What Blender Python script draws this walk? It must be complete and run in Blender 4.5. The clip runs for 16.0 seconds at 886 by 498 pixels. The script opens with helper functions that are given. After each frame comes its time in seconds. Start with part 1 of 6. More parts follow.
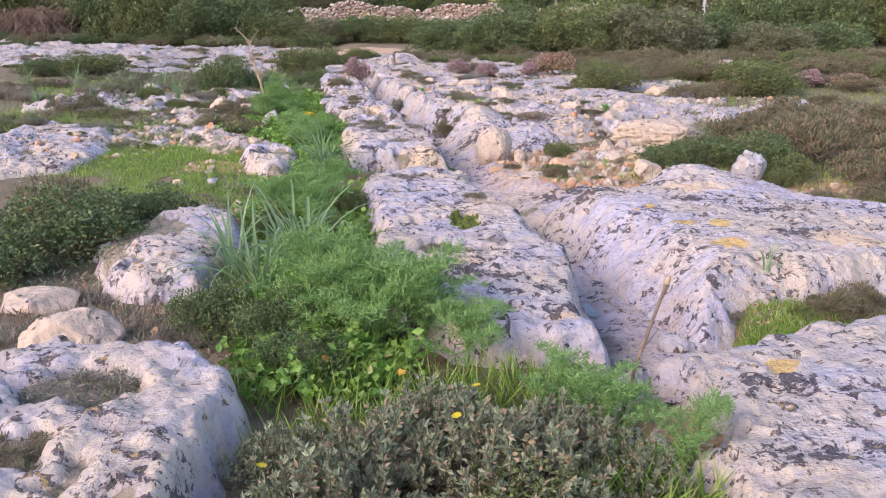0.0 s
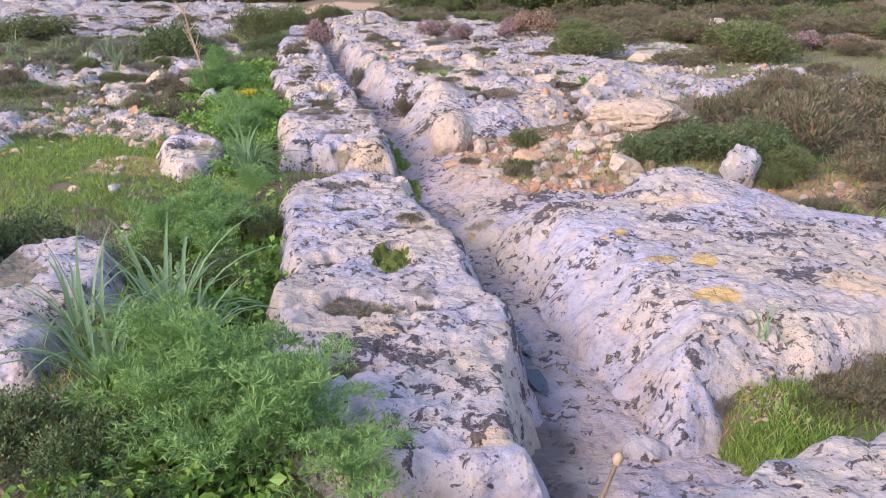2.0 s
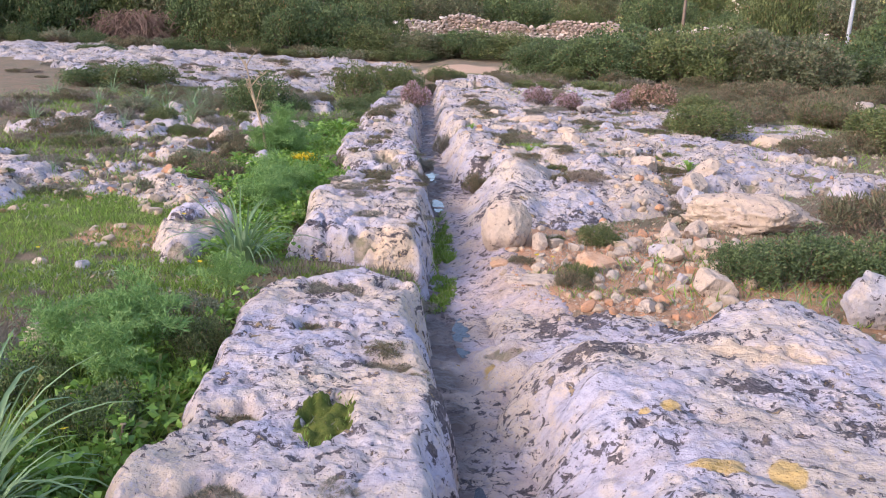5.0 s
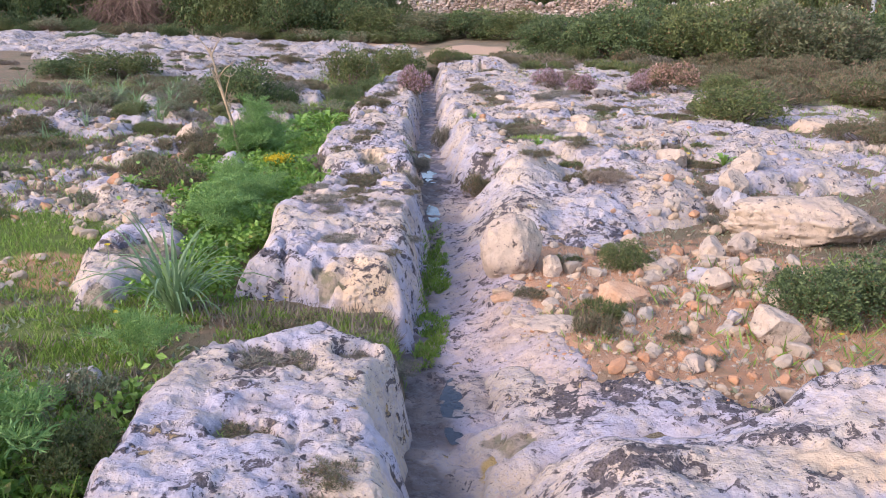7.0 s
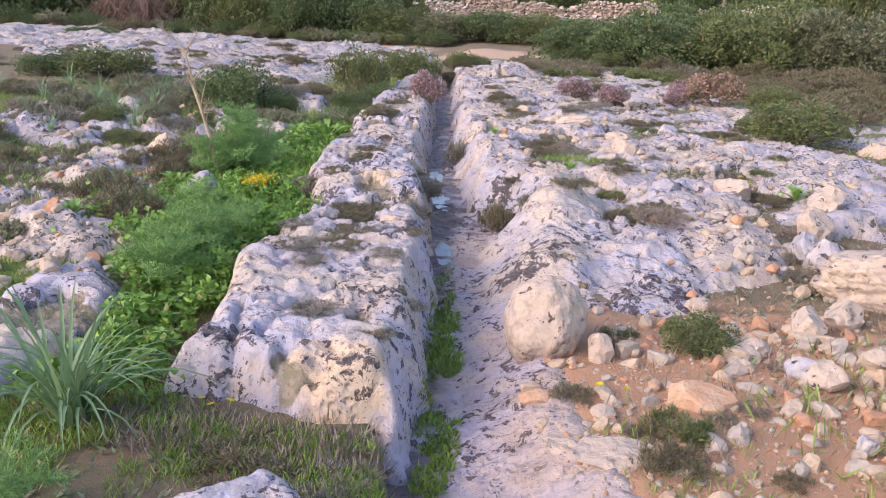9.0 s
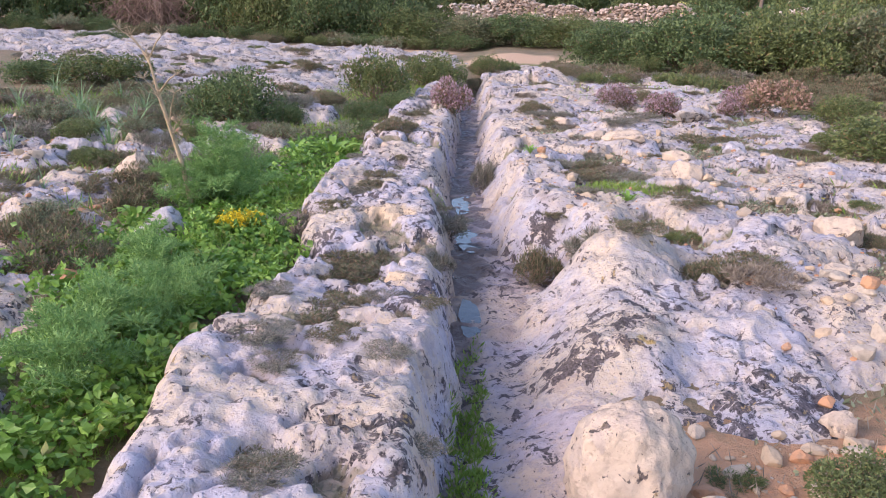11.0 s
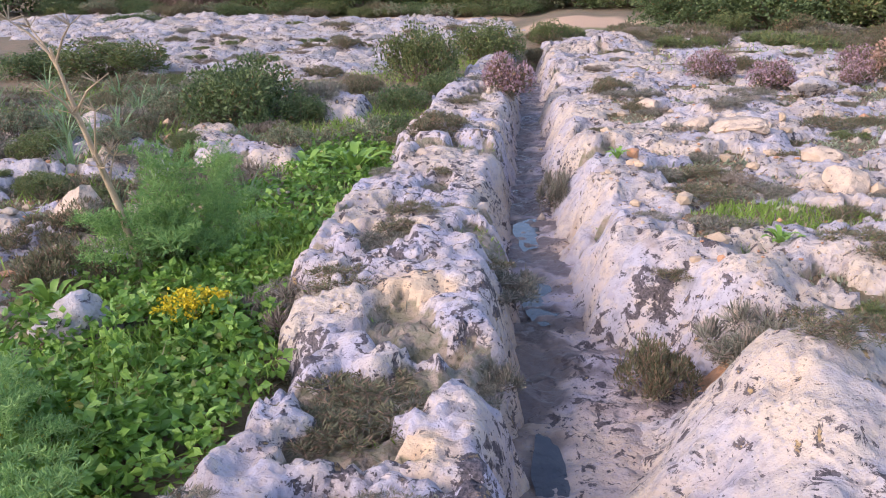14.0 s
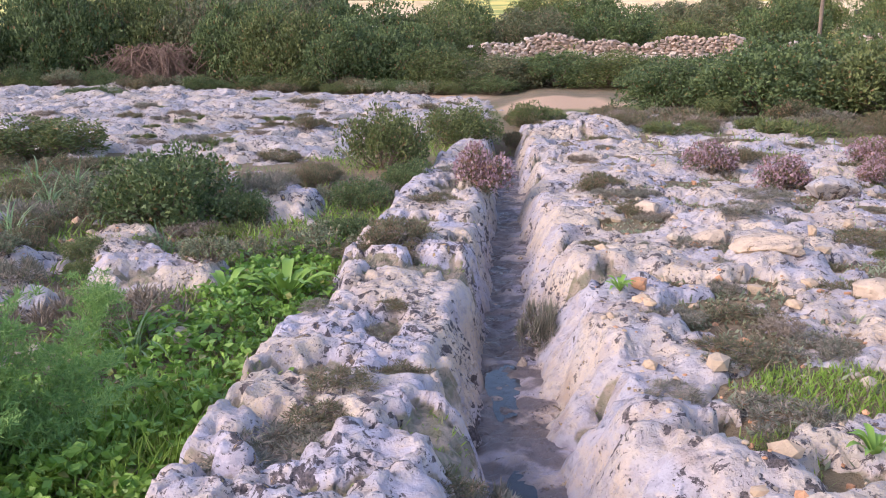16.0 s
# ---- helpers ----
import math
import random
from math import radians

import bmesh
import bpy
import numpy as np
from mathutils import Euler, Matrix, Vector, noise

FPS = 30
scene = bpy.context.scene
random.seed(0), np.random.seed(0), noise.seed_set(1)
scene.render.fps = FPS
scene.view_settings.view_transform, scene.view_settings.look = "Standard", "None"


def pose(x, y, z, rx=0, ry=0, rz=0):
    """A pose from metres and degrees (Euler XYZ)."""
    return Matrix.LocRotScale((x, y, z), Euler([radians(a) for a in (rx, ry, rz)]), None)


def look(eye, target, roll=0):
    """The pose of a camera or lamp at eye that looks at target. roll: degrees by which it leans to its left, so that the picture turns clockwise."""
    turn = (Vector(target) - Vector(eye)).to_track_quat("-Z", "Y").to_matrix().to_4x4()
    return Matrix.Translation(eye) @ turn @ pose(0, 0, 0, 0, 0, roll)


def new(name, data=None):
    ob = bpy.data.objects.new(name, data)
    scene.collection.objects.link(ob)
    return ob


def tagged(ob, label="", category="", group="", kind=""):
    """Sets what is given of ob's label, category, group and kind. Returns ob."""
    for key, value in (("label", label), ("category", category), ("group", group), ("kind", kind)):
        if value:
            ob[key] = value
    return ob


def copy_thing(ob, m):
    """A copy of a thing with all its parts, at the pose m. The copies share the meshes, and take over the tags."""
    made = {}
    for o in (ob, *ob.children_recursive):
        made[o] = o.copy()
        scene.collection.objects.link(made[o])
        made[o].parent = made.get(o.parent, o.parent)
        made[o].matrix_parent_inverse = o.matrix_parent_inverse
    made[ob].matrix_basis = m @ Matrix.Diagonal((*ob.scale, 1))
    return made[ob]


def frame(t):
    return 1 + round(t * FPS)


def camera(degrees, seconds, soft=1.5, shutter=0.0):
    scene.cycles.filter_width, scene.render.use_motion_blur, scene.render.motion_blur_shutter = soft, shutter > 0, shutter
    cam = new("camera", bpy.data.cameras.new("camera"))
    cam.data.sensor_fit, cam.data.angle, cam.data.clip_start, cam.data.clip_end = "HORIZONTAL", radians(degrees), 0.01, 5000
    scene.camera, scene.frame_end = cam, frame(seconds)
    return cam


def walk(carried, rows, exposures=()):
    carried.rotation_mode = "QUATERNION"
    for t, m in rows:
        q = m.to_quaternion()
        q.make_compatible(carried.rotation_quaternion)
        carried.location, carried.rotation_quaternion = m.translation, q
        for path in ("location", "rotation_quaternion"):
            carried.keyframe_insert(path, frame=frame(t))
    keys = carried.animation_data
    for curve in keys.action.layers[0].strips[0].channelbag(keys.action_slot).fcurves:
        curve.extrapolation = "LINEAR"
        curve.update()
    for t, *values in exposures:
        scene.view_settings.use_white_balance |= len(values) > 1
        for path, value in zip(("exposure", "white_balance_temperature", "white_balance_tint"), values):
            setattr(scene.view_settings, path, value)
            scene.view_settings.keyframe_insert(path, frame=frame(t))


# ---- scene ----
cam = camera(53.9, 16.0, soft=1.0)
PATH = [
    (0, (-0.039, -0.108, 1.448), (-0.029, 1.822, 0.923), 0.8),
    (0.5, (-0.012, 0.324, 1.382), (0.017, 2.254, 0.858), -0.5),
    (1, (0.009, 0.713, 1.386), (0.049, 2.644, 0.866), -1.3),
    (1.5, (0.222, 0.99, 1.494), (0.269, 2.908, 0.928), -0.2),
    (2, (0.351, 1.137, 1.65), (0.383, 3.034, 1.017), 0.5),
    (2.5, (0.436, 1.433, 1.61), (0.368, 3.328, 0.975), 3.1),
    (3, (0.531, 1.661, 1.617), (0.414, 3.547, 0.964), 3.4),
    (3.5, (0.718, 1.887, 1.479), (0.585, 3.769, 0.817), 3.0),
    (4, (0.901, 2.156, 1.467), (0.733, 4.038, 0.813), 5.3),
    (4.5, (0.946, 2.434, 1.567), (0.728, 4.34, 1.001), 4.0),
    (4.7, (0.989, 2.523, 1.592), (0.75, 4.442, 1.084), 3.5),
    (6.8, (0.938, 3.905, 1.554), (0.646, 5.819, 1.052), 1.4),
    (7, (0.94, 4.017, 1.564), (0.655, 5.918, 1.015), 1.5),
    (7.5, (0.92, 4.317, 1.493), (0.641, 6.202, 0.887), 1.5),
    (8, (0.875, 4.629, 1.51), (0.595, 6.513, 0.899), 1.4),
    (8.5, (0.834, 5.051, 1.5), (0.541, 6.936, 0.898), 2.9),
    (9, (0.708, 5.468, 1.495), (0.395, 7.366, 0.951), 2.7),
    (9.5, (0.648, 5.808, 1.502), (0.329, 7.713, 0.984), 2.4),
    (9.7, (0.637, 5.981, 1.5), (0.313, 7.888, 0.991), 2.6),
    (11.8, (0.269, 7.531, 1.366), (-0.111, 9.409, 0.791), 2.0),
    (12, (0.237, 7.665, 1.384), (-0.136, 9.542, 0.801), 1.8),
    (12.5, (0.193, 8.005, 1.368), (-0.189, 9.88, 0.786), 1.0),
    (13, (0.157, 8.358, 1.346), (-0.282, 10.219, 0.76), 0.3),
    (13.5, (0.082, 8.717, 1.338), (-0.388, 10.563, 0.728), 0.1),
    (14, (0.029, 9.054, 1.364), (-0.471, 10.892, 0.754), -0.6),
    (14.5, (-0.024, 9.372, 1.396), (-0.535, 11.23, 0.859), 0.1),
    (15, (-0.113, 9.737, 1.388), (-0.615, 11.618, 0.928), -0.2),
    (15.5, (-0.126, 10.093, 1.405), (-0.601, 11.98, 0.944), -0.6),
    (16, (-0.209, 10.441, 1.388), (-0.67, 12.334, 0.935), 0.4),
]
walk(cam, [(t, look(eye, target, roll)) for t, eye, target, roll in PATH], exposures=((0, 1.34, 6250, 22), (16, 1.34, 6250, 22)))

# ---- world, sun, exposure ----
SUN_FROM = Vector((-0.66, -0.62, 0.56)).normalized()
world = bpy.data.worlds.new("sky")
scene.world = world
world.use_nodes = True
wn = world.node_tree.nodes
sky = wn.new("ShaderNodeTexSky")
sky.sky_type = "NISHITA"
sky.sun_disc = False
sky.sun_elevation = math.asin(SUN_FROM.z)
sky.sun_rotation = math.atan2(SUN_FROM.x, SUN_FROM.y)
sky.air_density, sky.dust_density, sky.ozone_density = 1.0, 1.5, 1.0
wn["Background"].inputs["Strength"].default_value = 0.15
world.node_tree.links.new(sky.outputs["Color"], wn["Background"].inputs["Color"])
sun_data = bpy.data.lights.new("sun", "SUN")
sun_data.energy, sun_data.angle, sun_data.color = 0.76, radians(25), (1.0, 0.86, 0.74)
sun = new("sun", sun_data)
sun.matrix_world = look(SUN_FROM * 50, (0, 0, 0))


# ---- arithmetic: noise, outlines, meshes ----
def lattice(ix, iy, seed):
    """A repeatable random number from 0 to 1 for each cell of a plane lattice."""
    h = (ix.astype(np.int64) * 374761393 + iy.astype(np.int64) * 668265263 + seed * 974634777) & 0xFFFFFFFF
    h = ((h ^ (h >> 13)) * 1274126177) & 0xFFFFFFFF
    h = ((h ^ (h >> 16)) * 2246822519) & 0xFFFFFFFF
    return ((h ^ (h >> 15)) & 0xFFFFFF) / float(0xFFFFFF)


def perlin(x, y, seed=0):
    ix, iy = np.floor(x), np.floor(y)
    fx, fy = x - ix, y - iy
    u, v = fx * fx * fx * (fx * (fx * 6 - 15) + 10), fy * fy * fy * (fy * (fy * 6 - 15) + 10)

    def corner(dx, dy):
        a = lattice(ix + dx, iy + dy, seed) * 2 * np.pi
        return np.cos(a) * (fx - dx) + np.sin(a) * (fy - dy)
    top = corner(0, 0) * (1 - u) + corner(1, 0) * u
    low = corner(0, 1) * (1 - u) + corner(1, 1) * u
    return (top * (1 - v) + low * v) * 1.5


def fbm(x, y, size, octaves=4, seed=0):
    total, amp = 0, 1.0
    for k in range(octaves):
        total = total + amp * perlin(x / size, y / size, seed + 17 * k)
        size, amp = size * 0.48, amp * 0.5
    return total


def cells(x, y, size, seed=0):
    """Distance to the nearest of scattered points, in cell sizes."""
    x, y = x / size, y / size
    ix, iy = np.floor(x), np.floor(y)
    best = np.full(np.shape(x), 9.0)
    for dx in (-1, 0, 1):
        for dy in (-1, 0, 1):
            px = ix + dx + lattice(ix + dx, iy + dy, seed)
            py = iy + dy + lattice(ix + dx, iy + dy, seed + 5)
            best = np.minimum(best, np.hypot(px - x, py - y))
    return best


def step(a, b, x):
    u = np.clip((x - a) / (b - a), 0, 1)
    return u * u * (3 - 2 * u)


def inside(poly, x, y):
    """Signed distance to an outline, positive inside."""
    best = np.full(np.shape(x), 1e9)
    odd = np.zeros(np.shape(x), bool)
    for (ax, ay), (bx, by) in zip(poly, poly[1:] + poly[:1]):
        ex, ey = bx - ax, by - ay
        k = np.clip(((x - ax) * ex + (y - ay) * ey) / (ex * ex + ey * ey + 1e-12), 0, 1)
        best = np.minimum(best, np.hypot(x - ax - k * ex, y - ay - k * ey))
        if abs(ey) > 1e-9:
            odd ^= ((ay > y) != (by > y)) & (x < ex * (y - ay) / ey + ax)
    return np.where(odd, best, -best)


def mesh_from(name, verts, faces, smooth=True):
    """A mesh from arrays of points and of equal-sided faces."""
    verts, faces = np.asarray(verts, np.float32), np.asarray(faces, np.int32)
    me = bpy.data.meshes.new(name)
    n, k = faces.shape
    me.vertices.add(len(verts))
    me.vertices.foreach_set("co", verts.ravel())
    me.loops.add(n * k)
    me.loops.foreach_set("vertex_index", faces.ravel())
    me.polygons.add(n)
    me.polygons.foreach_set("loop_start", np.arange(0, n * k, k, dtype=np.int32))
    me.polygons.foreach_set("use_smooth", np.full(n, smooth))
    me.update(calc_edges=True)
    return me


def mask_on(me, name, values):
    a = me.attributes.new(name, "FLOAT", "POINT")
    a.data.foreach_set("value", np.asarray(values, np.float32).ravel())


def part(name, data, material, parent=None, label=""):
    """Links a mesh (or a bmesh) as one object, under a thing or a part."""
    if isinstance(data, bmesh.types.BMesh):
        me = bpy.data.meshes.new(name)
        data.to_mesh(me)
        data.free()
        data = me
    if material and not data.materials:
        data.materials.append(material)
    ob = new(name, data)
    ob.parent = parent
    return tagged(ob, label)


def sheet(xs, ys, zf, keep=None):
    """A height sheet over a grid: points and quads where keep holds."""
    X, Y = np.meshgrid(xs, ys)
    Z = zf(X, Y)
    ny, nx = X.shape
    idx = np.arange(nx * ny).reshape(ny, nx)
    quads = np.stack([idx[:-1, :-1], idx[:-1, 1:], idx[1:, 1:], idx[1:, :-1]], -1).reshape(-1, 4)
    verts = np.stack([X, Y, Z], -1).reshape(-1, 3)
    if keep is not None:
        k = keep(X, Y).ravel()
        quads = quads[k[quads].any(1)]
        used, quads = np.unique(quads, return_inverse=True)
        quads = quads.reshape(-1, 4)
        verts = verts[used]
    return verts, quads


# ---- materials ----
class Nodes:
    """Short ways to make a node material."""

    def __init__(self, name, rough=0.9, specular=0.3):
        self.mat = bpy.data.materials.new(name)
        self.mat.use_nodes = True
        self.tree = self.mat.node_tree
        self.shader = self.tree.nodes["Principled BSDF"]
        self.shader.inputs["Roughness"].default_value = rough
        self.shader.inputs["Specular IOR Level"].default_value = specular
        self.where = self.add("ShaderNodeTexCoord").outputs["Object"]

    def add(self, kind):
        return self.tree.nodes.new(kind)

    def join(self, a, b):
        self.tree.links.new(a, b)

    def set(self, socket, value):
        if isinstance(value, bpy.types.NodeSocket):
            self.join(value, socket)
        else:
            socket.default_value = value

    def noise(self, scale, detail=4.0, rough=0.55, warp=0.0, where=None):
        n = self.add("ShaderNodeTexNoise")
        n.inputs["Scale"].default_value, n.inputs["Detail"].default_value = scale, detail
        n.inputs["Roughness"].default_value, n.inputs["Distortion"].default_value = rough, warp
        self.join(where or self.where, n.inputs["Vector"])
        return n.outputs["Fac"]

    def spots(self, scale, where=None):
        n = self.add("ShaderNodeTexVoronoi")
        n.inputs["Scale"].default_value = scale
        self.join(where or self.where, n.inputs["Vector"])
        return n.outputs["Distance"]

    def ramp(self, value, lo, hi):
        n = self.add("ShaderNodeMapRange")
        n.interpolation_type = "SMOOTHSTEP"
        n.inputs["From Min"].default_value, n.inputs["From Max"].default_value = lo, hi
        self.join(value, n.inputs["Value"])
        return n.outputs["Result"]

    def maths(self, op, a, b):
        n = self.add("ShaderNodeMath")
        n.operation = op
        self.set(n.inputs[0], a)
        self.set(n.inputs[1], b)
        return n.outputs[0]

    def mix(self, fac, a, b):
        n = self.add("ShaderNodeMix")
        n.data_type = "RGBA"
        self.set(n.inputs["Factor"], fac)
        for socket, c in ((n.inputs["A"], a), (n.inputs["B"], b)):
            self.set(socket, (*c, 1) if isinstance(c, tuple) else c)
        return n.outputs["Result"]

    def mask(self, name):
        n = self.add("ShaderNodeAttribute")
        n.attribute_name = name
        return n.outputs["Fac"]

    def island(self):
        return self.add("ShaderNodeNewGeometry").outputs["Random Per Island"]

    def chance(self):
        return self.add("ShaderNodeObjectInfo").outputs["Random"]

    def bump(self, height, distance, strength=1.0, after=None):
        n = self.add("ShaderNodeBump")
        n.inputs["Distance"].default_value, n.inputs["Strength"].default_value = distance, strength
        self.join(height, n.inputs["Height"])
        if after:
            self.join(after, n.inputs["Normal"])
        return n.outputs["Normal"]

    def done(self, colour, normal=None, rough=None):
        self.set(self.shader.inputs["Base Color"], (*colour, 1) if isinstance(colour, tuple) else colour)
        if normal:
            self.join(normal, self.shader.inputs["Normal"])
        if rough is not None:
            self.set(self.shader.inputs["Roughness"], rough)
        return self.mat


def limestone(name, pale, cream, lichen=0.5, dirt=0.3, wet=False):
    """Weathered coralline limestone: pale crust, cream breaks, black and orange lichen, pitted."""
    m = Nodes(name, 0.92, 0.25)
    big, mid, fine = m.noise(1.3, 5), m.noise(6, 6, 0.6), m.noise(48, 6, 0.7)
    c = m.mix(m.ramp(big, 0.42, 0.62), pale, cream)
    c = m.mix(m.maths("MULTIPLY", m.ramp(m.noise(9, 6, 0.65), 0.46, 0.62), 0.65), c, tuple(min(1, v * 1.06) for v in cream))
    c = m.mix(m.maths("MULTIPLY", m.ramp(m.noise(4.3, 5, 0.6), 0.50, 0.64), 0.45), c, (0.56, 0.42, 0.29))
    c = m.mix(m.maths("MULTIPLY", m.ramp(m.noise(24, 7, 0.72), 0.50, 0.66), 0.62), c, tuple(v * 0.48 for v in pale))
    c = m.mix(m.maths("MULTIPLY", m.ramp(fine, 0.50, 0.68), 0.5), c, tuple(min(1, v * 1.12) for v in pale))
    c = m.mix(m.maths("MULTIPLY", m.ramp(m.noise(3.1, 5), 0.55, 0.7), dirt), c, (0.33, 0.23, 0.16))
    c = m.mix(m.ramp(m.maths("ADD", m.mask("warm"), m.maths("MULTIPLY", m.maths("SUBTRACT", mid, 0.5), 1.5)), 0.3, 0.7), c, m.mix(fine, (0.60, 0.40, 0.23), (0.56, 0.45, 0.33)))
    # thin grey-violet lichen film in wide ragged stains
    film = m.ramp(m.noise(5.5, 9, 0.72, 0.5), 0.535, 0.575)
    c = m.mix(m.maths("MULTIPLY", film, 0.20 + 0.25 * lichen), c, m.mix(fine, (0.24, 0.205, 0.225), (0.36, 0.31, 0.32)))
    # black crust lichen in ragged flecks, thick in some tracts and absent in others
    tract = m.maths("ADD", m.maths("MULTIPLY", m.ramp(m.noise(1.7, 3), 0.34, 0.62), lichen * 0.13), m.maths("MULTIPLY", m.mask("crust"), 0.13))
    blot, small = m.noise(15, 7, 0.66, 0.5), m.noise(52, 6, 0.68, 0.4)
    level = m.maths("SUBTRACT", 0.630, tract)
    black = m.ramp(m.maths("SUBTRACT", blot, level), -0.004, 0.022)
    # finer flecks: lichen specks, plus the shade of small pits put into the colour
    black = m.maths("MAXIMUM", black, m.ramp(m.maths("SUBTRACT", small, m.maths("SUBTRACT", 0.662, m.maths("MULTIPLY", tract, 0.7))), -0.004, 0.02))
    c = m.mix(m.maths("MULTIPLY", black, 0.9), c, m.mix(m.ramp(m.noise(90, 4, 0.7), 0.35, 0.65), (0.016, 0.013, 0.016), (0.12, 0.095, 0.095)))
    # small flecks of ochre lichen
    fleck = m.maths("MULTIPLY", m.ramp(m.noise(15, 6, 0.65, 0.3), 0.63, 0.67), m.ramp(m.noise(1.1, 2), 0.45, 0.6))
    c = m.mix(m.maths("MULTIPLY", fleck, 0.55), c, (0.58, 0.38, 0.14))
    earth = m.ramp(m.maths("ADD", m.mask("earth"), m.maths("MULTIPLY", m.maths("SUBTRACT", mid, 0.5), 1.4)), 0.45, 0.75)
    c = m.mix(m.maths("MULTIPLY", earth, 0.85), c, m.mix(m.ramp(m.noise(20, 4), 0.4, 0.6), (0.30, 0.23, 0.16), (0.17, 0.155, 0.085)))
    gold = m.ramp(m.maths("ADD", m.mask("gold"), m.maths("MULTIPLY", m.maths("SUBTRACT", mid, 0.5), 1.6)), 0.42, 0.62)
    c = m.mix(m.maths("MULTIPLY", gold, 0.8), c, m.mix(fine, (0.60, 0.36, 0.07), (0.48, 0.33, 0.12)))
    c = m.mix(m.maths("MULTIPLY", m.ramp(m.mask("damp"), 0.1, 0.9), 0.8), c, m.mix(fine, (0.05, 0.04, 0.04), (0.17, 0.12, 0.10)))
    pores = m.maths("MULTIPLY", m.ramp(m.spots(46), 0.06, 0.30), m.ramp(m.noise(5.2, 3), 0.42, 0.58))
    cups = m.maths("MULTIPLY", m.ramp(m.spots(19), 0.10, 0.42), m.ramp(m.noise(3.4, 3), 0.44, 0.60))
    relief = m.maths("ADD", m.noise(11, 7, 0.58), m.maths("ADD", m.maths("MULTIPLY", pores, 0.16), m.maths("MULTIPLY", cups, 0.40)))
    n = m.bump(relief, 0.030, 1.0)
    n = m.bump(m.noise(150, 4, 0.65), 0.003, 0.7, n)
    rough = m.maths("SUBTRACT", 0.93, m.maths("MULTIPLY", m.mask("damp"), 0.45)) if wet else None
    return m.done(c, n, rough)


def plain(name, a, b, scale=20.0, rough=0.9, relief=0.004):
    m = Nodes(name, rough, 0.25)
    c = m.mix(m.ramp(m.noise(scale, 5), 0.3, 0.7), a, b)
    c = m.mix(m.maths("MULTIPLY", m.ramp(m.noise(scale * 7, 3), 0.4, 0.75), 0.4), c, tuple(v * 0.55 for v in a))
    return m.done(c, m.bump(m.noise(scale * 4, 5, 0.65), relief, 0.9))


def leafy(name, dark, light, dry=None, share=0.0, rough=0.55, through_light=0.25):
    """Leaves: each its own shade of green, some dry, letting a little light through."""
    m = Nodes(name, rough, 0.35)
    r = m.island()
    c = m.mix(r, dark, light)
    c = m.mix(m.maths("MULTIPLY", m.ramp(m.noise(3.0, 3), 0.4, 0.7), 0.5), c, tuple(v * 0.6 for v in dark))
    c = m.mix(m.maths("MULTIPLY", m.chance(), 0.28), c, dark)
    if dry:
        c = m.mix(m.ramp(m.maths("FRACT", m.maths("MULTIPLY", r, 7.31), 0.0), 1 - share - 0.01, 1 - share + 0.01), c, dry)
    m.done(c)
    soft = m.add("ShaderNodeBsdfTranslucent")
    m.join(c, soft.inputs["Color"])
    both = m.add("ShaderNodeMixShader")
    both.inputs[0].default_value = through_light
    m.join(m.shader.outputs[0], both.inputs[1])
    m.join(soft.outputs[0], both.inputs[2])
    m.join(both.outputs[0], m.tree.nodes["Material Output"].inputs["Surface"])
    return m.mat


PALE, CREAM = (0.43, 0.392, 0.432), (0.505, 0.405, 0.305)
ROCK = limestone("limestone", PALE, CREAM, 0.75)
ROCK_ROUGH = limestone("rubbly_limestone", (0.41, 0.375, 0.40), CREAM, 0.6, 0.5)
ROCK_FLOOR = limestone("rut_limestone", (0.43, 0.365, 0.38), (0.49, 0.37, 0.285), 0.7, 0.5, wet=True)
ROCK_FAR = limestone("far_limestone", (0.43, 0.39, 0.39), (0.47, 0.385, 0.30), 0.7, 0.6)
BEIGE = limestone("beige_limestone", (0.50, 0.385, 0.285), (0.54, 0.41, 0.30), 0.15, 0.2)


def soil_material():
    m = Nodes("soil", 0.95, 0.15)
    c = m.mix(m.ramp(m.noise(2.2, 5), 0.35, 0.65), (0.27, 0.185, 0.115), (0.21, 0.17, 0.10))
    c = m.mix(m.maths("MULTIPLY", m.ramp(m.noise(11, 5), 0.45, 0.7), 0.6), c, (0.15, 0.125, 0.07))
    green = m.ramp(m.maths("ADD", m.mask("green"), m.maths("MULTIPLY", m.maths("SUBTRACT", m.noise(9, 5), 0.5), 1.0)), 0.35, 0.7)
    c = m.mix(green, c, m.mix(m.noise(40, 4), (0.11, 0.155, 0.035), (0.19, 0.22, 0.055)))
    red = m.ramp(m.maths("ADD", m.mask("red"), m.maths("MULTIPLY", m.maths("SUBTRACT", m.noise(6, 4), 0.5), 0.9)), 0.35, 0.7)
    c = m.mix(red, c, m.mix(m.noise(25, 4), (0.56, 0.28, 0.145), (0.52, 0.32, 0.19)))
    c = m.mix(m.ramp(m.mask("sand"), 0.3, 0.7), c, m.mix(m.noise(14, 5, 0.65), (0.62, 0.41, 0.26), (0.52, 0.33, 0.20)))
    # far field: its low sunlight is put into the bright yellow
    c = m.mix(m.mask("field"), c, m.mix(m.ramp(m.noise(0.05, 4), 0.4, 0.6), (0.75, 0.58, 0.16), (0.32, 0.34, 0.09)))
    c = m.mix(m.maths("MULTIPLY", m.ramp(m.noise(90, 3), 0.55, 0.75), 0.5), c, (0.32, 0.26, 0.19))
    return m.done(c, m.bump(m.noise(60, 6, 0.7), 0.02, 0.9))


SOIL = soil_material()

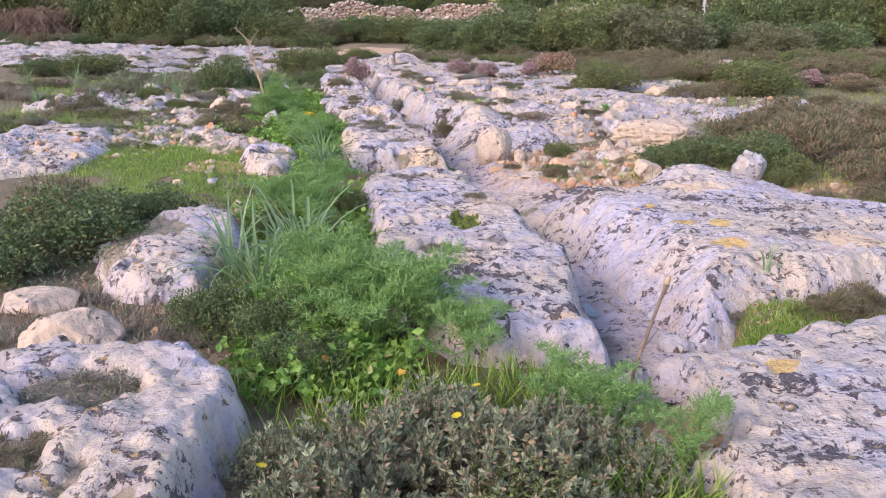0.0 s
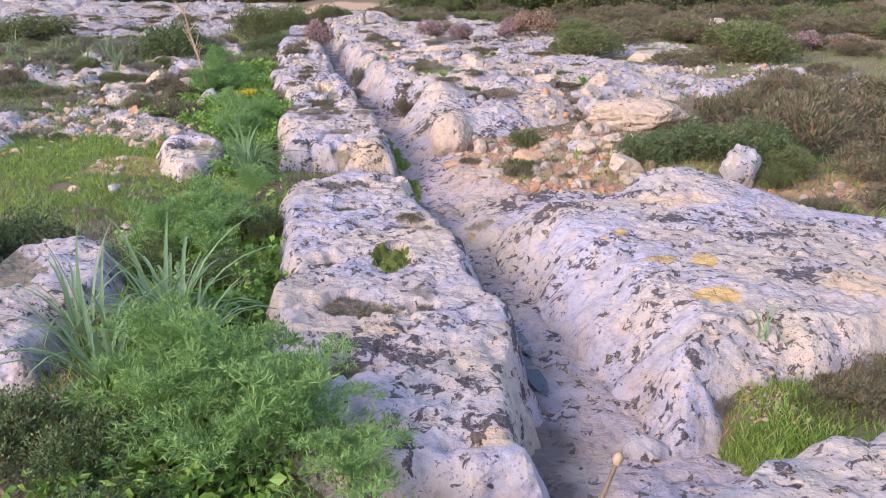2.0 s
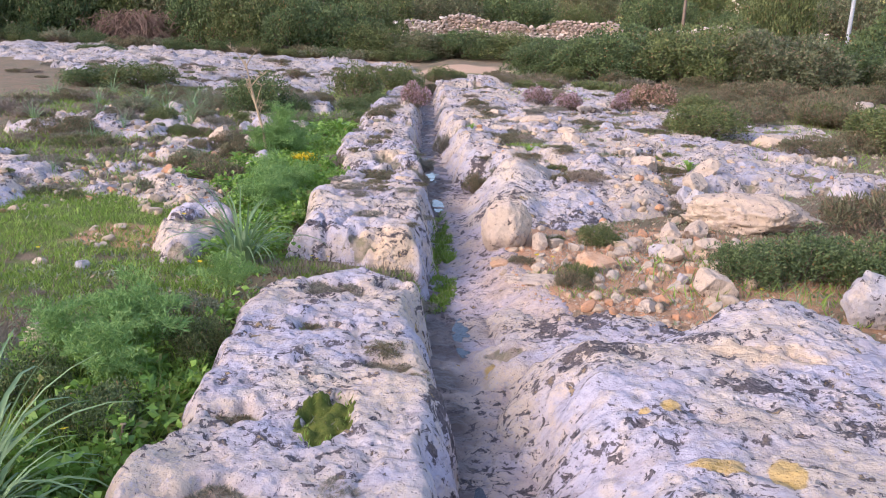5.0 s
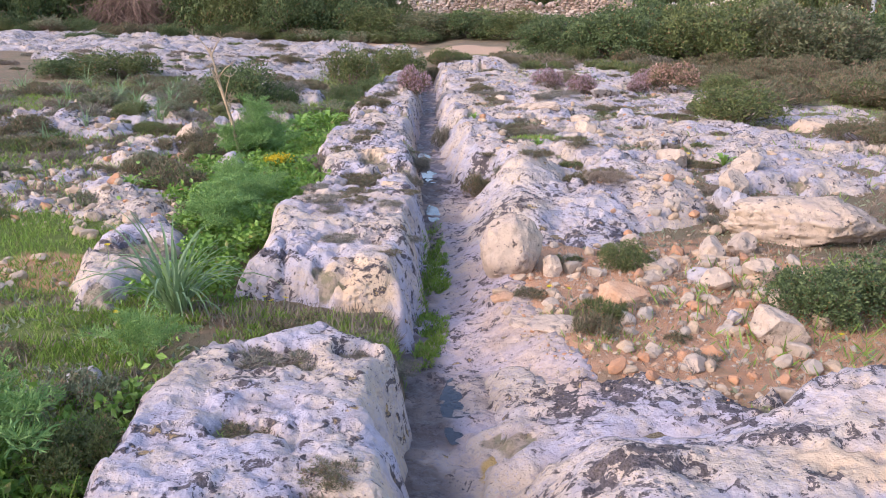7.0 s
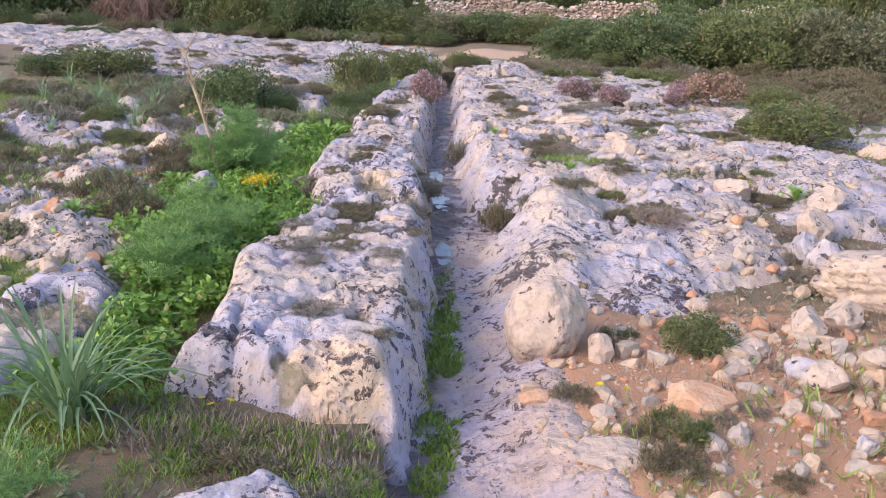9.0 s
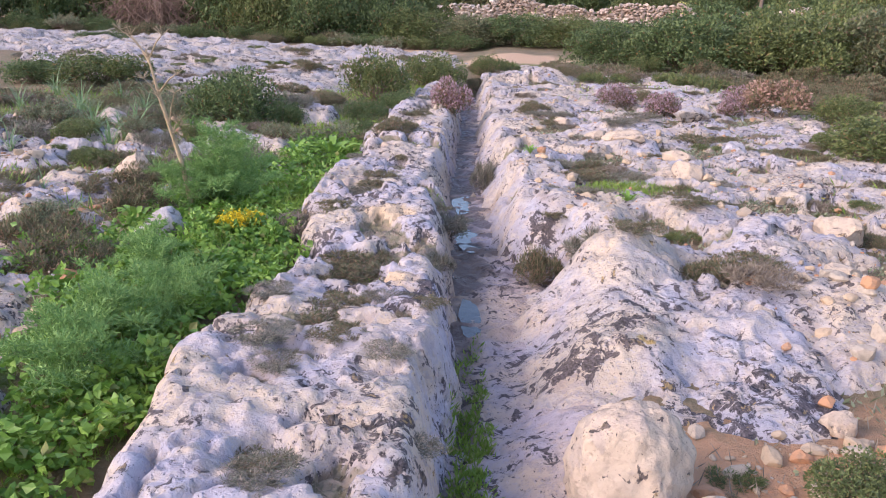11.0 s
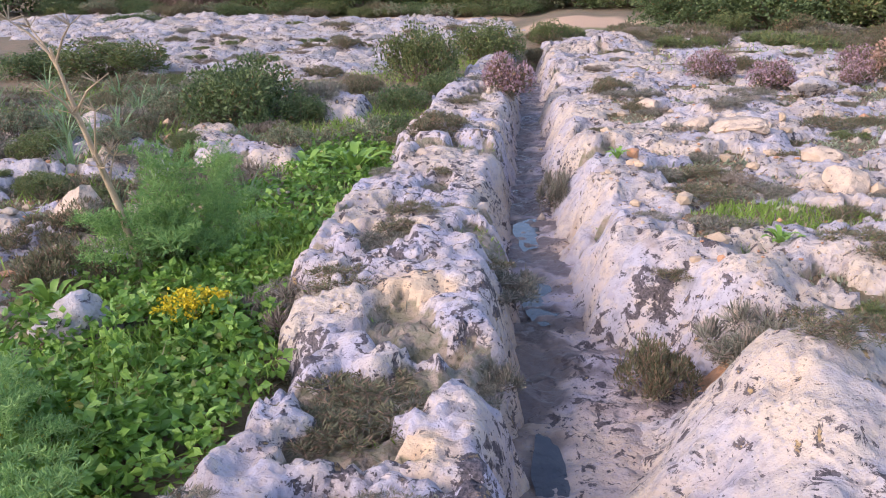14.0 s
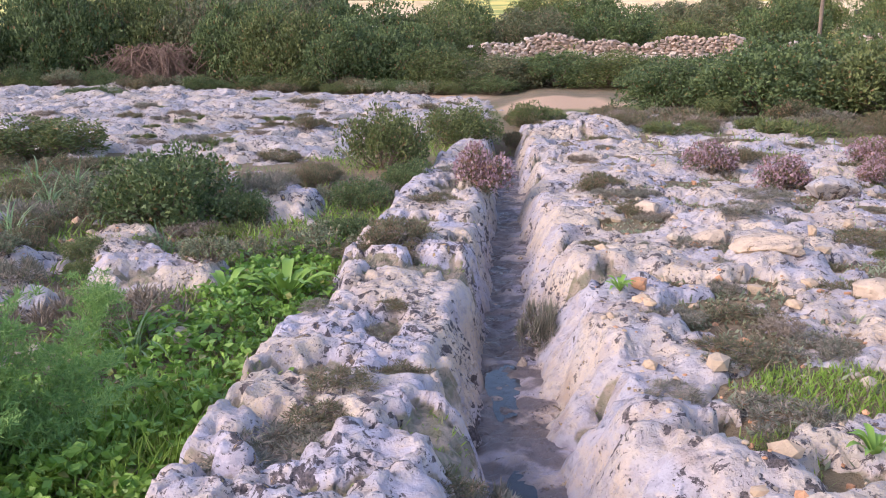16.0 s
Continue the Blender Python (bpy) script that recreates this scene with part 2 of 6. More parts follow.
# ---- the plan: the rut, the ridges beside it, the soil ----
FOOT_L = ((3.3, 0.72), (3.6, 0.82), (4.4, 0.90), (5.4, 0.76), (6.6, 0.56), (7.9, 0.34), (8.8, 0.09), (9.9, -0.06), (11.0, -0.26), (11.9, -0.44),
          (12.6, -0.57), (13.6, -0.79), (15.3, -1.14), (16.8, -1.39), (18.5, -1.67), (20.5, -2.02), (26, -3.0))
FOOT_R = ((3.3, 1.10), (3.6, 1.22), (4.5, 1.25), (5.3, 1.12), (6.3, 0.98), (7.2, 0.86), (8.0, 0.62), (8.85, 0.30), (9.7, 0.15), (10.5, 0.02), (11.3, 0.0),
          (12.2, -0.10), (12.8, -0.26), (13.5, -0.48), (15.3, -0.82), (16.8, -1.12), (18.5, -1.43), (20.9, -1.88), (26, -2.75))


def along(table, y):
    return np.interp(y, [p[0] for p in table], [p[1] for p in table])


RUT_FLOOR = -0.30


def soil_height(x, y):
    z = -0.13 + 0.025 * fbm(x, y, 1.4, 4, 3) + 0.008 * fbm(x, y, 0.2, 3, 4)
    # the hollow left of the ridge, the stony rise beyond, the rise to the field wall and the far hillside
    z = z + 0.15 * step(10.5, 13.5, y) * step(-0.6, 0.6, x + 0.16 * (y - 11)) + 0.05 * step(12, 17, y)
    z = z + 0.85 * step(36, 54, y) + np.clip(y - 62, 0, 1e9) * (0.03 * step(62, 140, y) + 0.045 * step(200, 700, y))
    lft, rgt = along(FOOT_L, y), along(FOOT_R, y)
    open_side = 0.45 + 0.2 * step(10.2, 10.8, y)
    dip = step(lft - 0.22, lft - 0.08, x) * (1 - step(rgt + 0.05, rgt + 0.05 + open_side, x)) * step(3.2, 3.8, y) * (1 - step(23, 25, y))
    return z - dip * (z + 0.55)


def spread(near, first, last, grow):
    """Even steps over the near stretch, growing beyond it on both sides."""
    a = list(np.arange(near[0], near[1], near[2]))
    d, lo, hi = near[2], [a[0]], [a[-1]]
    while hi[-1] < last:
        d *= grow
        hi.append(hi[-1] + d)
    d = near[2]
    while lo[-1] > first:
        d *= grow
        lo.append(lo[-1] - d)
    return np.array(lo[:0:-1] + a + hi[1:])


def ground():
    verts, quads = sheet(spread((-4.5, 4.5, 0.06), -2500, 2500, 1.10), spread((1.5, 18, 0.06), -400, 3000, 1.08), soil_height)
    me = mesh_from("ground", verts, quads)
    x, y = verts[:, 0], verts[:, 1]

    def blob(cx, cy, rx, ry):
        return np.clip(1.25 - np.hypot((x - cx) / rx, (y - cy) / ry), 0, 1)
    red = np.maximum.reduce([blob(1.6, 9.1, 2.0, 1.9), blob(-3.0, 11.5, 1.2, 1.6) * 0.5, blob(0.95, 3.1, 0.3, 0.5), blob(-2.3, 8.8, 0.55, 0.5), blob(0.1, 12.4, 0.45, 0.4), blob(1.9, 4.9, 0.5, 0.3), blob(3.6, 8.2, 1.2, 1.0) * 0.7])
    green = np.maximum.reduce([blob(-2.9, 9.3, 1.7, 1.5), blob(-1.9, 7.6, 1.3, 0.7), blob(1.7, 4.1, 0.6, 0.3), blob(-4.8, 17.0, 3.5, 3.5) * 0.45, blob(-4, 13, 2, 3) * 0.25, blob(3.5, 9.5, 3, 3) * 0.4, blob(6, 20, 7, 8) * 0.5, blob(-2, 31, 6, 6) * 0.55, blob(-2.1, 12.4, 0.9, 1.8), blob(-1.0, 6.0, 0.6, 2.2)])
    rag = 0.7 * fbm(x, y, 1.2, 3, 12)
    sand = 0.5 * rag * (blob(-2.7, 32.0, 2.2, 3.6) + blob(-6.9, 35.0, 3, 3) > 0) + 1.3 * blob(-2.7, 32.0, 1.9, 3.2) + blob(-6.9, 35.5, 2.6, 2.4)
    field = step(62, 75, y)
    mask_on(me, "red", red * (1 - field))
    mask_on(me, "green", np.maximum(green, field))
    mask_on(me, "sand", sand)
    mask_on(me, "field", step(70, 90, y + 8 * fbm(x, y, 25, 2, 8)))
    tagged(part("ground", me, SOIL), "stony red-brown soil with green and sandy patches", "ground", kind="structure")


ground()


def hollows(x, y, seed):
    """Flat-floored solution hollows of the bedrock, 1 inside."""
    wx, wy = x + 0.05 * fbm(x, y, 0.15, 2, seed + 50), y + 0.05 * fbm(x, y, 0.15, 2, seed + 51)
    return 1 - step(-0.36, -0.20, fbm(wx, wy, 0.58, 4, seed))


def rock_detail(x, y, amp, seed, hollow=1.0):
    z = 0.027 * fbm(x, y, 0.75, 3, seed + 20) + 0.007 * fbm(x, y, 0.33, 2, seed + 21) - 0.055 * hollow * hollows(x, y, seed)
    z = z - 0.020 * (1 - step(-0.36, -0.16, fbm(x, y, 0.17, 3, seed + 40))) + 0.012 * fbm(x, y, 0.2, 3, seed + 41) + 0.008 * fbm(x, y, 0.07, 2, seed + 80)
    tract = step(-0.1, 0.35, fbm(x, y, 0.8, 2, seed + 9))
    warp = 0.05 * perlin(x / 0.1, y / 0.1, seed + 2)
    z = z - 0.022 * tract * (1 - step(0.14, 0.34, cells(x + warp, y - warp, 0.2, seed)))
    z = z - 0.013 * (1 - step(0.12, 0.34, cells(x - warp, y, 0.085, seed + 3)))
    z = z - 0.025 * (1 - step(0.0, 0.05, np.abs(fbm(x, y, 1.1, 3, seed + 30)))) * tract
    return z * amp


SURFACES, HOLLOWS = [], []


def outcrop(name, label, poly, top, base, width, res=0.022, amp=1.0, seed=1, wobble=0.07, material=None, grow=0.0, warm=(), cracks=(), hollow=lambda x, y: 1.0, pits=(), gold=(), crust=(), bumps=()):
    """A piece of bedrock in its outline: rounded rim, pitted top, skirt below the soil."""
    xs = np.arange(min(p[0] for p in poly) - 0.2, max(p[0] for p in poly) + 0.2, res)
    ys = np.arange(min(p[1] for p in poly) - 0.2, max(p[1] for p in poly) + 0.2, res)

    def depth(x, y):
        return inside(poly, x + wobble * fbm(x, y, 0.45, 4, seed + 60), y + wobble * fbm(x, y, 0.45, 4, seed + 61)) + grow

    def height(x, y):
        d = depth(x, y)
        w = width(x, y) if callable(width) else width
        u = np.clip(d / w, 0, 1)
        s = 0.55 * (1 - (1 - u) ** 2.2) + 0.45 * u * u * (3 - 2 * u)
        t = top(x, y) if callable(top) else top
        for bx, by, r, h in bumps:
            t = t + h * np.exp(-(((x - bx) ** 2 + (y - by) ** 2) / r ** 2) ** 1.5)
        z = base + (t - base) * s + rock_detail(x, y, amp, seed, hollow(x, y)) * (0.25 + 0.75 * s)
        for px, py, rx, ry, h in pits:
            r = np.hypot((x - px) / rx, (y - py) / ry) + 0.35 * fbm(x, y, 0.12, 2, seed + 5)
            z = z - h * (1 - step(0.6, 1.05, r))
        for (ax, ay), (bx, by) in cracks:
            ex, ey = bx - ax, by - ay
            wx, wy = x + 0.05 * fbm(x, y, 0.2, 3, seed + 70), y + 0.05 * fbm(x, y, 0.2, 3, seed + 71)
            k = np.clip(((wx - ax) * ex + (wy - ay) * ey) / (ex * ex + ey * ey), 0, 1)
            z = z - 0.05 * (1 - step(0.006, 0.03, np.hypot(wx - ax - k * ex, wy - ay - k * ey)))
        return np.where(d < 0, np.maximum(base + 4 * d, base - 0.3), z)
    SURFACES.append((xs[0], xs[-1], ys[0], ys[-1], height))
    verts, quads = sheet(xs, ys, height, lambda x, y: depth(x, y) > -0.03)
    me = mesh_from(name, verts, quads)
    x, y = verts[:, 0], verts[:, 1]
    for key, places in (("gold", gold), ("crust", crust), ("warm", warm)):
        v = np.zeros(len(x))
        for cx, cy, rx, ry in places:
            v = np.maximum(v, np.clip(1.15 - np.hypot((x - cx) / rx, (y - cy) / ry), 0, 1))
        mask_on(me, key, v)
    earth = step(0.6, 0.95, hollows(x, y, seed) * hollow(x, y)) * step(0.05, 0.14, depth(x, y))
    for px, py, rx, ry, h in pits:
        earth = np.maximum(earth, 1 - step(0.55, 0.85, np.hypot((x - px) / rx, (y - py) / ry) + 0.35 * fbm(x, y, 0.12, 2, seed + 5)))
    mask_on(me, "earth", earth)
    if res < 0.032:
        pick = np.flatnonzero((earth > 0.6) & (lattice(np.arange(len(x)), np.arange(len(x)) * 0, seed) < 0.55))
        HOLLOWS.append(verts[pick])
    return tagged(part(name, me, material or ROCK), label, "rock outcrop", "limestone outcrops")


outcrop("limestone_slab", "long pale limestone slab pitted and spotted with black lichen beside the rut",
        [(0.02, 3.62), (0.74, 3.60), (0.80, 4.1), (0.84, 4.8), (0.76, 5.3), (0.64, 5.8), (0.47, 6.6), (0.30, 7.35), (0.20, 7.66), (-0.18, 7.86),
         (-0.66, 7.50), (-0.76, 7.2), (-0.68, 6.6), (-0.57, 6.0), (-0.49, 5.4), (-0.45, 4.9), (-0.45, 4.4), (-0.30, 3.95)],
        lambda x, y: 0.07 + 0.03 * step(4.5, 7, y), -0.36, 0.16, 0.018, 0.8, 11, grow=0.03, hollow=lambda x, y: 0.0, warm=((0.15, 4.75, 0.2, 0.1), (0.6, 3.85, 0.15, 0.1)),
        pits=((-0.27, 7.31, 0.22, 0.15, 0.07), (-0.17, 6.69, 0.18, 0.09, 0.06), (0.05, 7.45, 0.13, 0.10, 0.07), (-0.21, 5.67, 0.13, 0.10, 0.07),
              (0.15, 5.72, 0.11, 0.26, 0.07), (0.0, 5.05, 0.30, 0.17, 0.06), (0.28, 6.30, 0.16, 0.10, 0.06), (0.02, 4.40, 0.16, 0.16, 0.07), (0.32, 5.05, 0.10, 0.08, 0.05)),
        crust=((0.30, 4.45, 0.16, 0.12), (0.52, 4.2, 0.12, 0.1), (0.05, 4.6, 0.22, 0.10), (0.62, 3.95, 0.2, 0.08), (0.75, 5.0, 0.06, 0.8), (0.55, 6.2, 0.07, 0.7)))
outcrop("limestone_ridge", "long pale limestone ridge with cracks and plant-filled hollows beside the rut",
        [(-1.05, 8.50), (-0.5, 8.46), (0.13, 8.46), (0.06, 9.1), (-0.14, 10.2), (-0.26, 10.95), (-0.37, 11.5), (-0.60, 12.5), (-0.85, 13.8), (-1.06, 14.8),
         (-1.21, 15.9), (-1.47, 17.3), (-1.65, 18.5), (-2.15, 21.2), (-2.8, 24.6), (-3.3, 25.0), (-2.95, 21.4), (-2.62, 18.2), (-2.45, 16.7), (-2.25, 15.7),
         (-2.02, 14.7), (-2.14, 14.3), (-1.88, 13.1), (-1.70, 12.3), (-1.36, 11.7), (-1.36, 11.1), (-1.28, 10.6), (-1.27, 10.0), (-1.12, 9.3), (-1.03, 8.9)],
        lambda x, y: 0.10 + 0.05 * np.sin(y * 2.1) + 0.03 * step(9.5, 8.8, y), -0.36, 0.19, 0.02, 1.15, 23, grow=0.01, hollow=lambda x, y: 1.3, warm=((-0.2, 8.58, 0.3, 0.3), (-0.6, 11.2, 0.2, 0.15), (-1.0, 12.3, 0.3, 0.2)),
        cracks=(((-0.82, 9.15), (-0.66, 8.5)), ((-0.5, 9.1), (-0.62, 8.75)), ((-0.9, 11.0), (-0.35, 11.1)), ((-1.2, 10.2), (-0.7, 9.9)), ((-1.45, 13.4), (-1.05, 13.3)), ((-1.0, 9.9), (-0.3, 10.0))),
        pits=((-0.50, 9.18, 0.17, 0.13, 0.08), (-0.76, 9.68, 0.12, 0.1, 0.06), (-0.95, 11.5, 0.32, 0.22, 0.08), (-0.80, 10.35, 0.36, 0.14, 0.06), (-1.58, 13.78, 0.20, 0.24, 0.09),
              (-1.22, 13.8, 0.17, 0.18, 0.08), (-1.36, 12.98, 0.20, 0.28, 0.09), (-1.48, 14.42, 0.12, 0.3, 0.08), (-1.9, 15.8, 0.35, 0.25, 0.10), (-0.8, 11.9, 0.12, 0.12, 0.06),
              (-1.52, 12.28, 0.28, 0.22, 0.10)),
        crust=((-0.75, 8.72, 0.35, 0.10), (-0.2, 8.62, 0.2, 0.1), (-0.45, 11.2, 0.07, 0.9), (-0.70, 12.6, 0.06, 0.6), (-1.30, 11.8, 0.2, 0.25), (-0.9, 14.0, 0.05, 0.6)))
outcrop("limestone_mound", "rounded pale limestone mound with orange and black lichen",
        [(1.28, 4.15), (1.22, 4.9), (1.08, 5.46), (0.90, 6.1), (0.80, 6.5), (0.72, 7.0), (0.85, 7.45), (1.30, 7.55), (1.75, 7.62), (2.38, 7.95), (2.75, 7.5), (3.1, 7.0), (3.9, 6.6),
         (4.4, 5.4), (3.2, 4.85), (2.3, 4.62), (1.82, 4.42), (1.55, 4.22)],
        lambda x, y: 0.10 - 0.17 * step(6.75, 7.3, y) * step(2.1, 1.3, x) + 0.10 * np.exp(-((x - 2.1) / 0.5) ** 2 - ((y - 7.3) / 0.5) ** 2) - 0.06 * step(2.3, 3.6, x), -0.33, lambda x, y: 0.42 - 0.15 * step(1.6, 2.3, x), 0.02, 0.8, 35, hollow=lambda x, y: 0.0, warm=((2.6, 5.3, 0.4, 0.3), (2.0, 6.8, 0.4, 0.2)),
        gold=((1.62, 5.62, 0.17, 0.09), (1.86, 5.62, 0.1, 0.16), (1.50, 6.1, 0.08, 0.06), (1.75, 5.1, 0.2, 0.12), (1.40, 6.05, 0.06, 0.05)),
        crust=((1.2, 6.75, 0.35, 0.14), (1.9, 6.4, 0.25, 0.1), (1.55, 5.05, 0.10, 0.07), (2.3, 5.4, 0.25, 0.15), (2.4, 6.1, 0.3, 0.12), (1.8, 7.0, 0.5, 0.08)))
outcrop("limestone_apron", "low bedrock apron covered in dark lichen behind the mound",
        [(0.66, 6.95), (0.58, 7.6), (0.50, 8.2), (0.92, 8.32), (1.25, 8.1), (1.7, 7.86), (2.1, 8.02), (2.1, 7.4), (1.2, 7.1)],
        lambda x, y: -0.20 + 0.13 * step(0.6, 1.6, x), -0.36, 0.2, 0.022, 0.8, 41, 0.1, crust=((1.2, 7.75, 0.7, 0.4), (1.7, 7.6, 0.4, 0.2)))
outcrop("limestone_outcrop", "low pale limestone outcrop with grey lichen, half sunk in the soil",
        [(0.50, 3.38), (0.75, 3.55), (1.01, 3.63), (1.18, 3.70), (1.73, 4.03), (2.28, 4.20), (3.6, 4.4), (3.9, 2.6), (2.4, 1.6), (1.1, 1.7), (0.9, 2.3), (0.72, 2.7)],
        lambda x, y: 0.0 + 0.03 * (x - 1.2), -0.25, 0.2, 0.022, 0.7, 47, pits=((0.93, 3.02, 0.18, 0.42, 0.22),), material=ROCK_ROUGH, hollow=lambda x, y: 0.0,
        crust=((1.4, 3.2, 0.22, 0.12), (1.7, 3.1, 0.2, 0.15), (1.3, 2.6, 0.3, 0.1)), gold=((1.45, 3.4, 0.12, 0.08),))
outcrop("limestone_pavement", "broken pale limestone pavement with soil pockets beside the rut",
        [(0.16, 10.15), (0.06, 10.6), (-0.04, 11.3), (-0.10, 11.9), (-0.12, 12.15), (0.12, 12.25), (0.10, 12.55), (-0.22, 12.72), (-0.44, 13.3), (-0.62, 14.2), (-0.86, 15.5),
         (-1.03, 16.3), (-1.42, 18.6), (-1.88, 21.2), (-2.55, 25.0), (-2.2, 28.5), (0.6, 28.2), (2.6, 24), (3.2, 20.5), (5.4, 18), (5.0, 14.5), (3.8, 12.4), (2.4, 11.9),
         (2.35, 11.1), (2.05, 10.75), (1.55, 10.05), (1.18, 9.85), (0.92, 9.45), (0.55, 9.72), (0.30, 9.75)],
        lambda x, y: 0.07 + 0.035 * step(12.6, 13.6, y) + 0.075 * fbm(x, y, 0.85, 3, 77) * step(10.4, 11.4, y) - 0.20 * (1 - step(9.9, 11.5, y - 0.35 * np.clip(x - 0.7, 0, 2))) + 0.05 * fbm(x, y, 0.5, 3, 78) * (1 - step(10.6, 11.6, y)), -0.34,
        lambda x, y: np.interp(y, [10, 12.1, 12.9, 14, 16, 20], [0.50, 0.60, 0.34, 0.34, 0.24, 0.24]), 0.029, 1.35, 58, 0.09, ROCK_ROUGH, hollow=lambda x, y: 1.9 * step(11.8, 12.8, y),
        gold=((0.64, 10.7, 0.06, 0.06), (0.55, 10.35, 0.05, 0.05)), crust=((0.5, 11.0, 0.3, 0.25), (0.1, 11.1, 0.15, 0.1), (0.3, 10.6, 0.3, 0.12), (0.9, 10.3, 0.35, 0.25), (1.3, 10.5, 0.4, 0.25), (0.0, 12.9, 0.14, 0.12)),
        pits=((0.35, 12.35, 0.3, 0.22, 0.12), (0.66, 13.99, 0.5, 0.3, 0.12), (0.14, 13.35, 0.2, 0.2, 0.10), (0.07, 14.9, 0.25, 0.3, 0.1), (0.45, 13.2, 0.2, 0.15, 0.1), (1.0, 11.8, 0.25, 0.3, 0.12), (1.6, 13.6, 0.5, 0.4, 0.12)),
        bumps=((0.52, 12.15, 0.32, 0.14), (0.36, 12.72, 0.2, 0.10), (1.35, 12.5, 0.28, 0.16), (0.35, 11.7, 0.4, 0.08), (0.45, 15.75, 0.42, 0.13), (-0.35, 15.6, 0.3, 0.10), (-1.2, 24.0, 0.6, 0.25), (0.9, 17, 0.5, 0.08)))
outcrop("limestone_block", "squared pale limestone block with a hollow top, standing in scrub",
        [(-2.0, 3.0), (-1.66, 3.36), (-1.05, 3.34), (-0.78, 3.02), (-0.70, 2.45), (-0.72, 1.9), (-1.8, 1.7)], 0.14, -0.2, 0.11, 0.02, 0.8, 66, pits=((-1.35, 2.85, 0.28, 0.22, 0.07), (-1.4, 2.35, 0.2, 0.15, 0.06)))
outcrop("limestone_outcrop", "flat pale limestone outcrop with black lichen spots, by a bush",
        [(-2.3, 5.3), (-2.12, 6.3), (-1.5, 6.3), (-1.22, 5.5), (-1.33, 4.95), (-1.24, 4.5), (-1.7, 4.3), (-2.0, 4.6)], 0.05, -0.22, 0.2, 0.025, 0.8, 71)
outcrop("limestone_outcrop", "low limestone outcrop with dark lichen at the edge of the lawn",
        [(-2.05, 8.5), (-2.3, 9.4), (-2.2, 10.0), (-1.93, 9.85), (-1.5, 9.4), (-1.4, 8.7), (-1.4, 8.1), (-1.75, 8.05)], 0.04, -0.22, 0.2, 0.025, 1.2, 83, crust=((-1.8, 9.0, 0.35, 0.3),))
outcrop("limestone_outcrop", "small rough limestone outcrop among stones", [(-3.4, 10.9), (-3.2, 11.3), (-2.65, 11.05), (-2.5, 10.6), (-2.8, 10.2)], 0.0, -0.2, 0.2, 0.03, 1.2, 91)
outcrop("limestone_outcrop", "low broken limestone showing through stony red soil", [(-4.6, 10.9), (-4.4, 12.2), (-3.2, 12.4), (-2.5, 12.1), (-2.0, 11.2), (-2.0, 10.3), (-2.7, 9.9), (-3.8, 10.1)],
        lambda x, y: -0.10 + 0.09 * fbm(x, y, 0.55, 3, 93), -0.25, 0.25, 0.03, 1.2, 94, 0.12, ROCK_ROUGH)
outcrop("limestone_outcrop", "broad rough limestone outcrop behind the lawn", [(-5.4, 9.4), (-5.8, 12.3), (-4.2, 11.3), (-3.6, 9.4), (-3.5, 8.3), (-4.2, 7.8)], -0.03, -0.2, 0.3, 0.035, 1.2, 97)
outcrop("limestone_outcrop", "low limestone outcrop with black lichen among scrub", [(-4.1, 15.5), (-3.85, 15.9), (-2.8, 15.45), (-2.65, 15.0), (-3.4, 14.8)], 0.08, -0.15, 0.18, 0.03, 1.3, 103)
outcrop("limestone_outcrop", "broken low limestone in grassy soil", [(-6.8, 13.2), (-6.5, 16.2), (-5.0, 17.0), (-3.8, 16.6), (-3.6, 14.6), (-4.6, 13.4)],
        lambda x, y: -0.04 + 0.13 * fbm(x, y, 0.7, 3, 105), -0.2, 0.3, 0.04, 1.6, 106, 0.15, ROCK_ROUGH)
outcrop("limestone_outcrop", "rough limestone outcrop beside a dark bush", [(-4.9, 18.9), (-4.2, 19.2), (-3.1, 18.0), (-2.85, 17.0), (-3.4, 17.0), (-4.2, 17.6)], 0.10, -0.12, 0.25, 0.035, 1.5, 109)
outcrop("limestone_outcrop", "low rubbly limestone outcrop among stones", [(-4.4, 12.4), (-4.2, 14.2), (-3.3, 14.0), (-2.6, 13.0), (-2.9, 12.0), (-3.6, 11.8)], lambda x, y: -0.05 + 0.09 * fbm(x, y, 0.6, 3, 114), -0.25, 0.3, 0.035, 1.4, 113)
outcrop("limestone_pavement", "wide bare limestone pavement before the bushes",
        [(-7.6, 19.7), (-14, 25.5), (-21, 31), (-20, 38), (-10, 35), (-7.9, 36.5), (-4.4, 34), (-3.6, 29), (-3.4, 25.4), (-4.1, 21.4), (-5.3, 19.8)],
        lambda x, y: 0.02 + 0.13 * fbm(x, y, 1.6, 3, 120), -0.12, 0.9, 0.085, 2.2, 119, 0.5, ROCK_FAR, hollow=lambda x, y: 1.7)
outcrop("limestone_outcrop", "pale limestone outcrops showing through low scrub", [(2.3, 11.9), (2.0, 12.6), (2.4, 13.7), (3.6, 14.4), (5.0, 15.4), (7.5, 15), (6.5, 13), (4.2, 12.2)],
        lambda x, y: 0.05 + 0.10 * fbm(x, y, 0.9, 3, 131), -0.15, 0.3, 0.04, 1.6, 127, 0.12, ROCK_ROUGH)
outcrop("limestone_outcrop", "pale limestone outcrops half hidden by far scrub", [(3.4, 17.5), (4.2, 19), (6.2, 21), (9.5, 22), (12, 20), (9, 17.8), (6, 17.6)],
        lambda x, y: 0.06 + 0.12 * fbm(x, y, 1.2, 3, 141), -0.12, 0.3, 0.06, 1.8, 137, 0.15, ROCK_FAR)


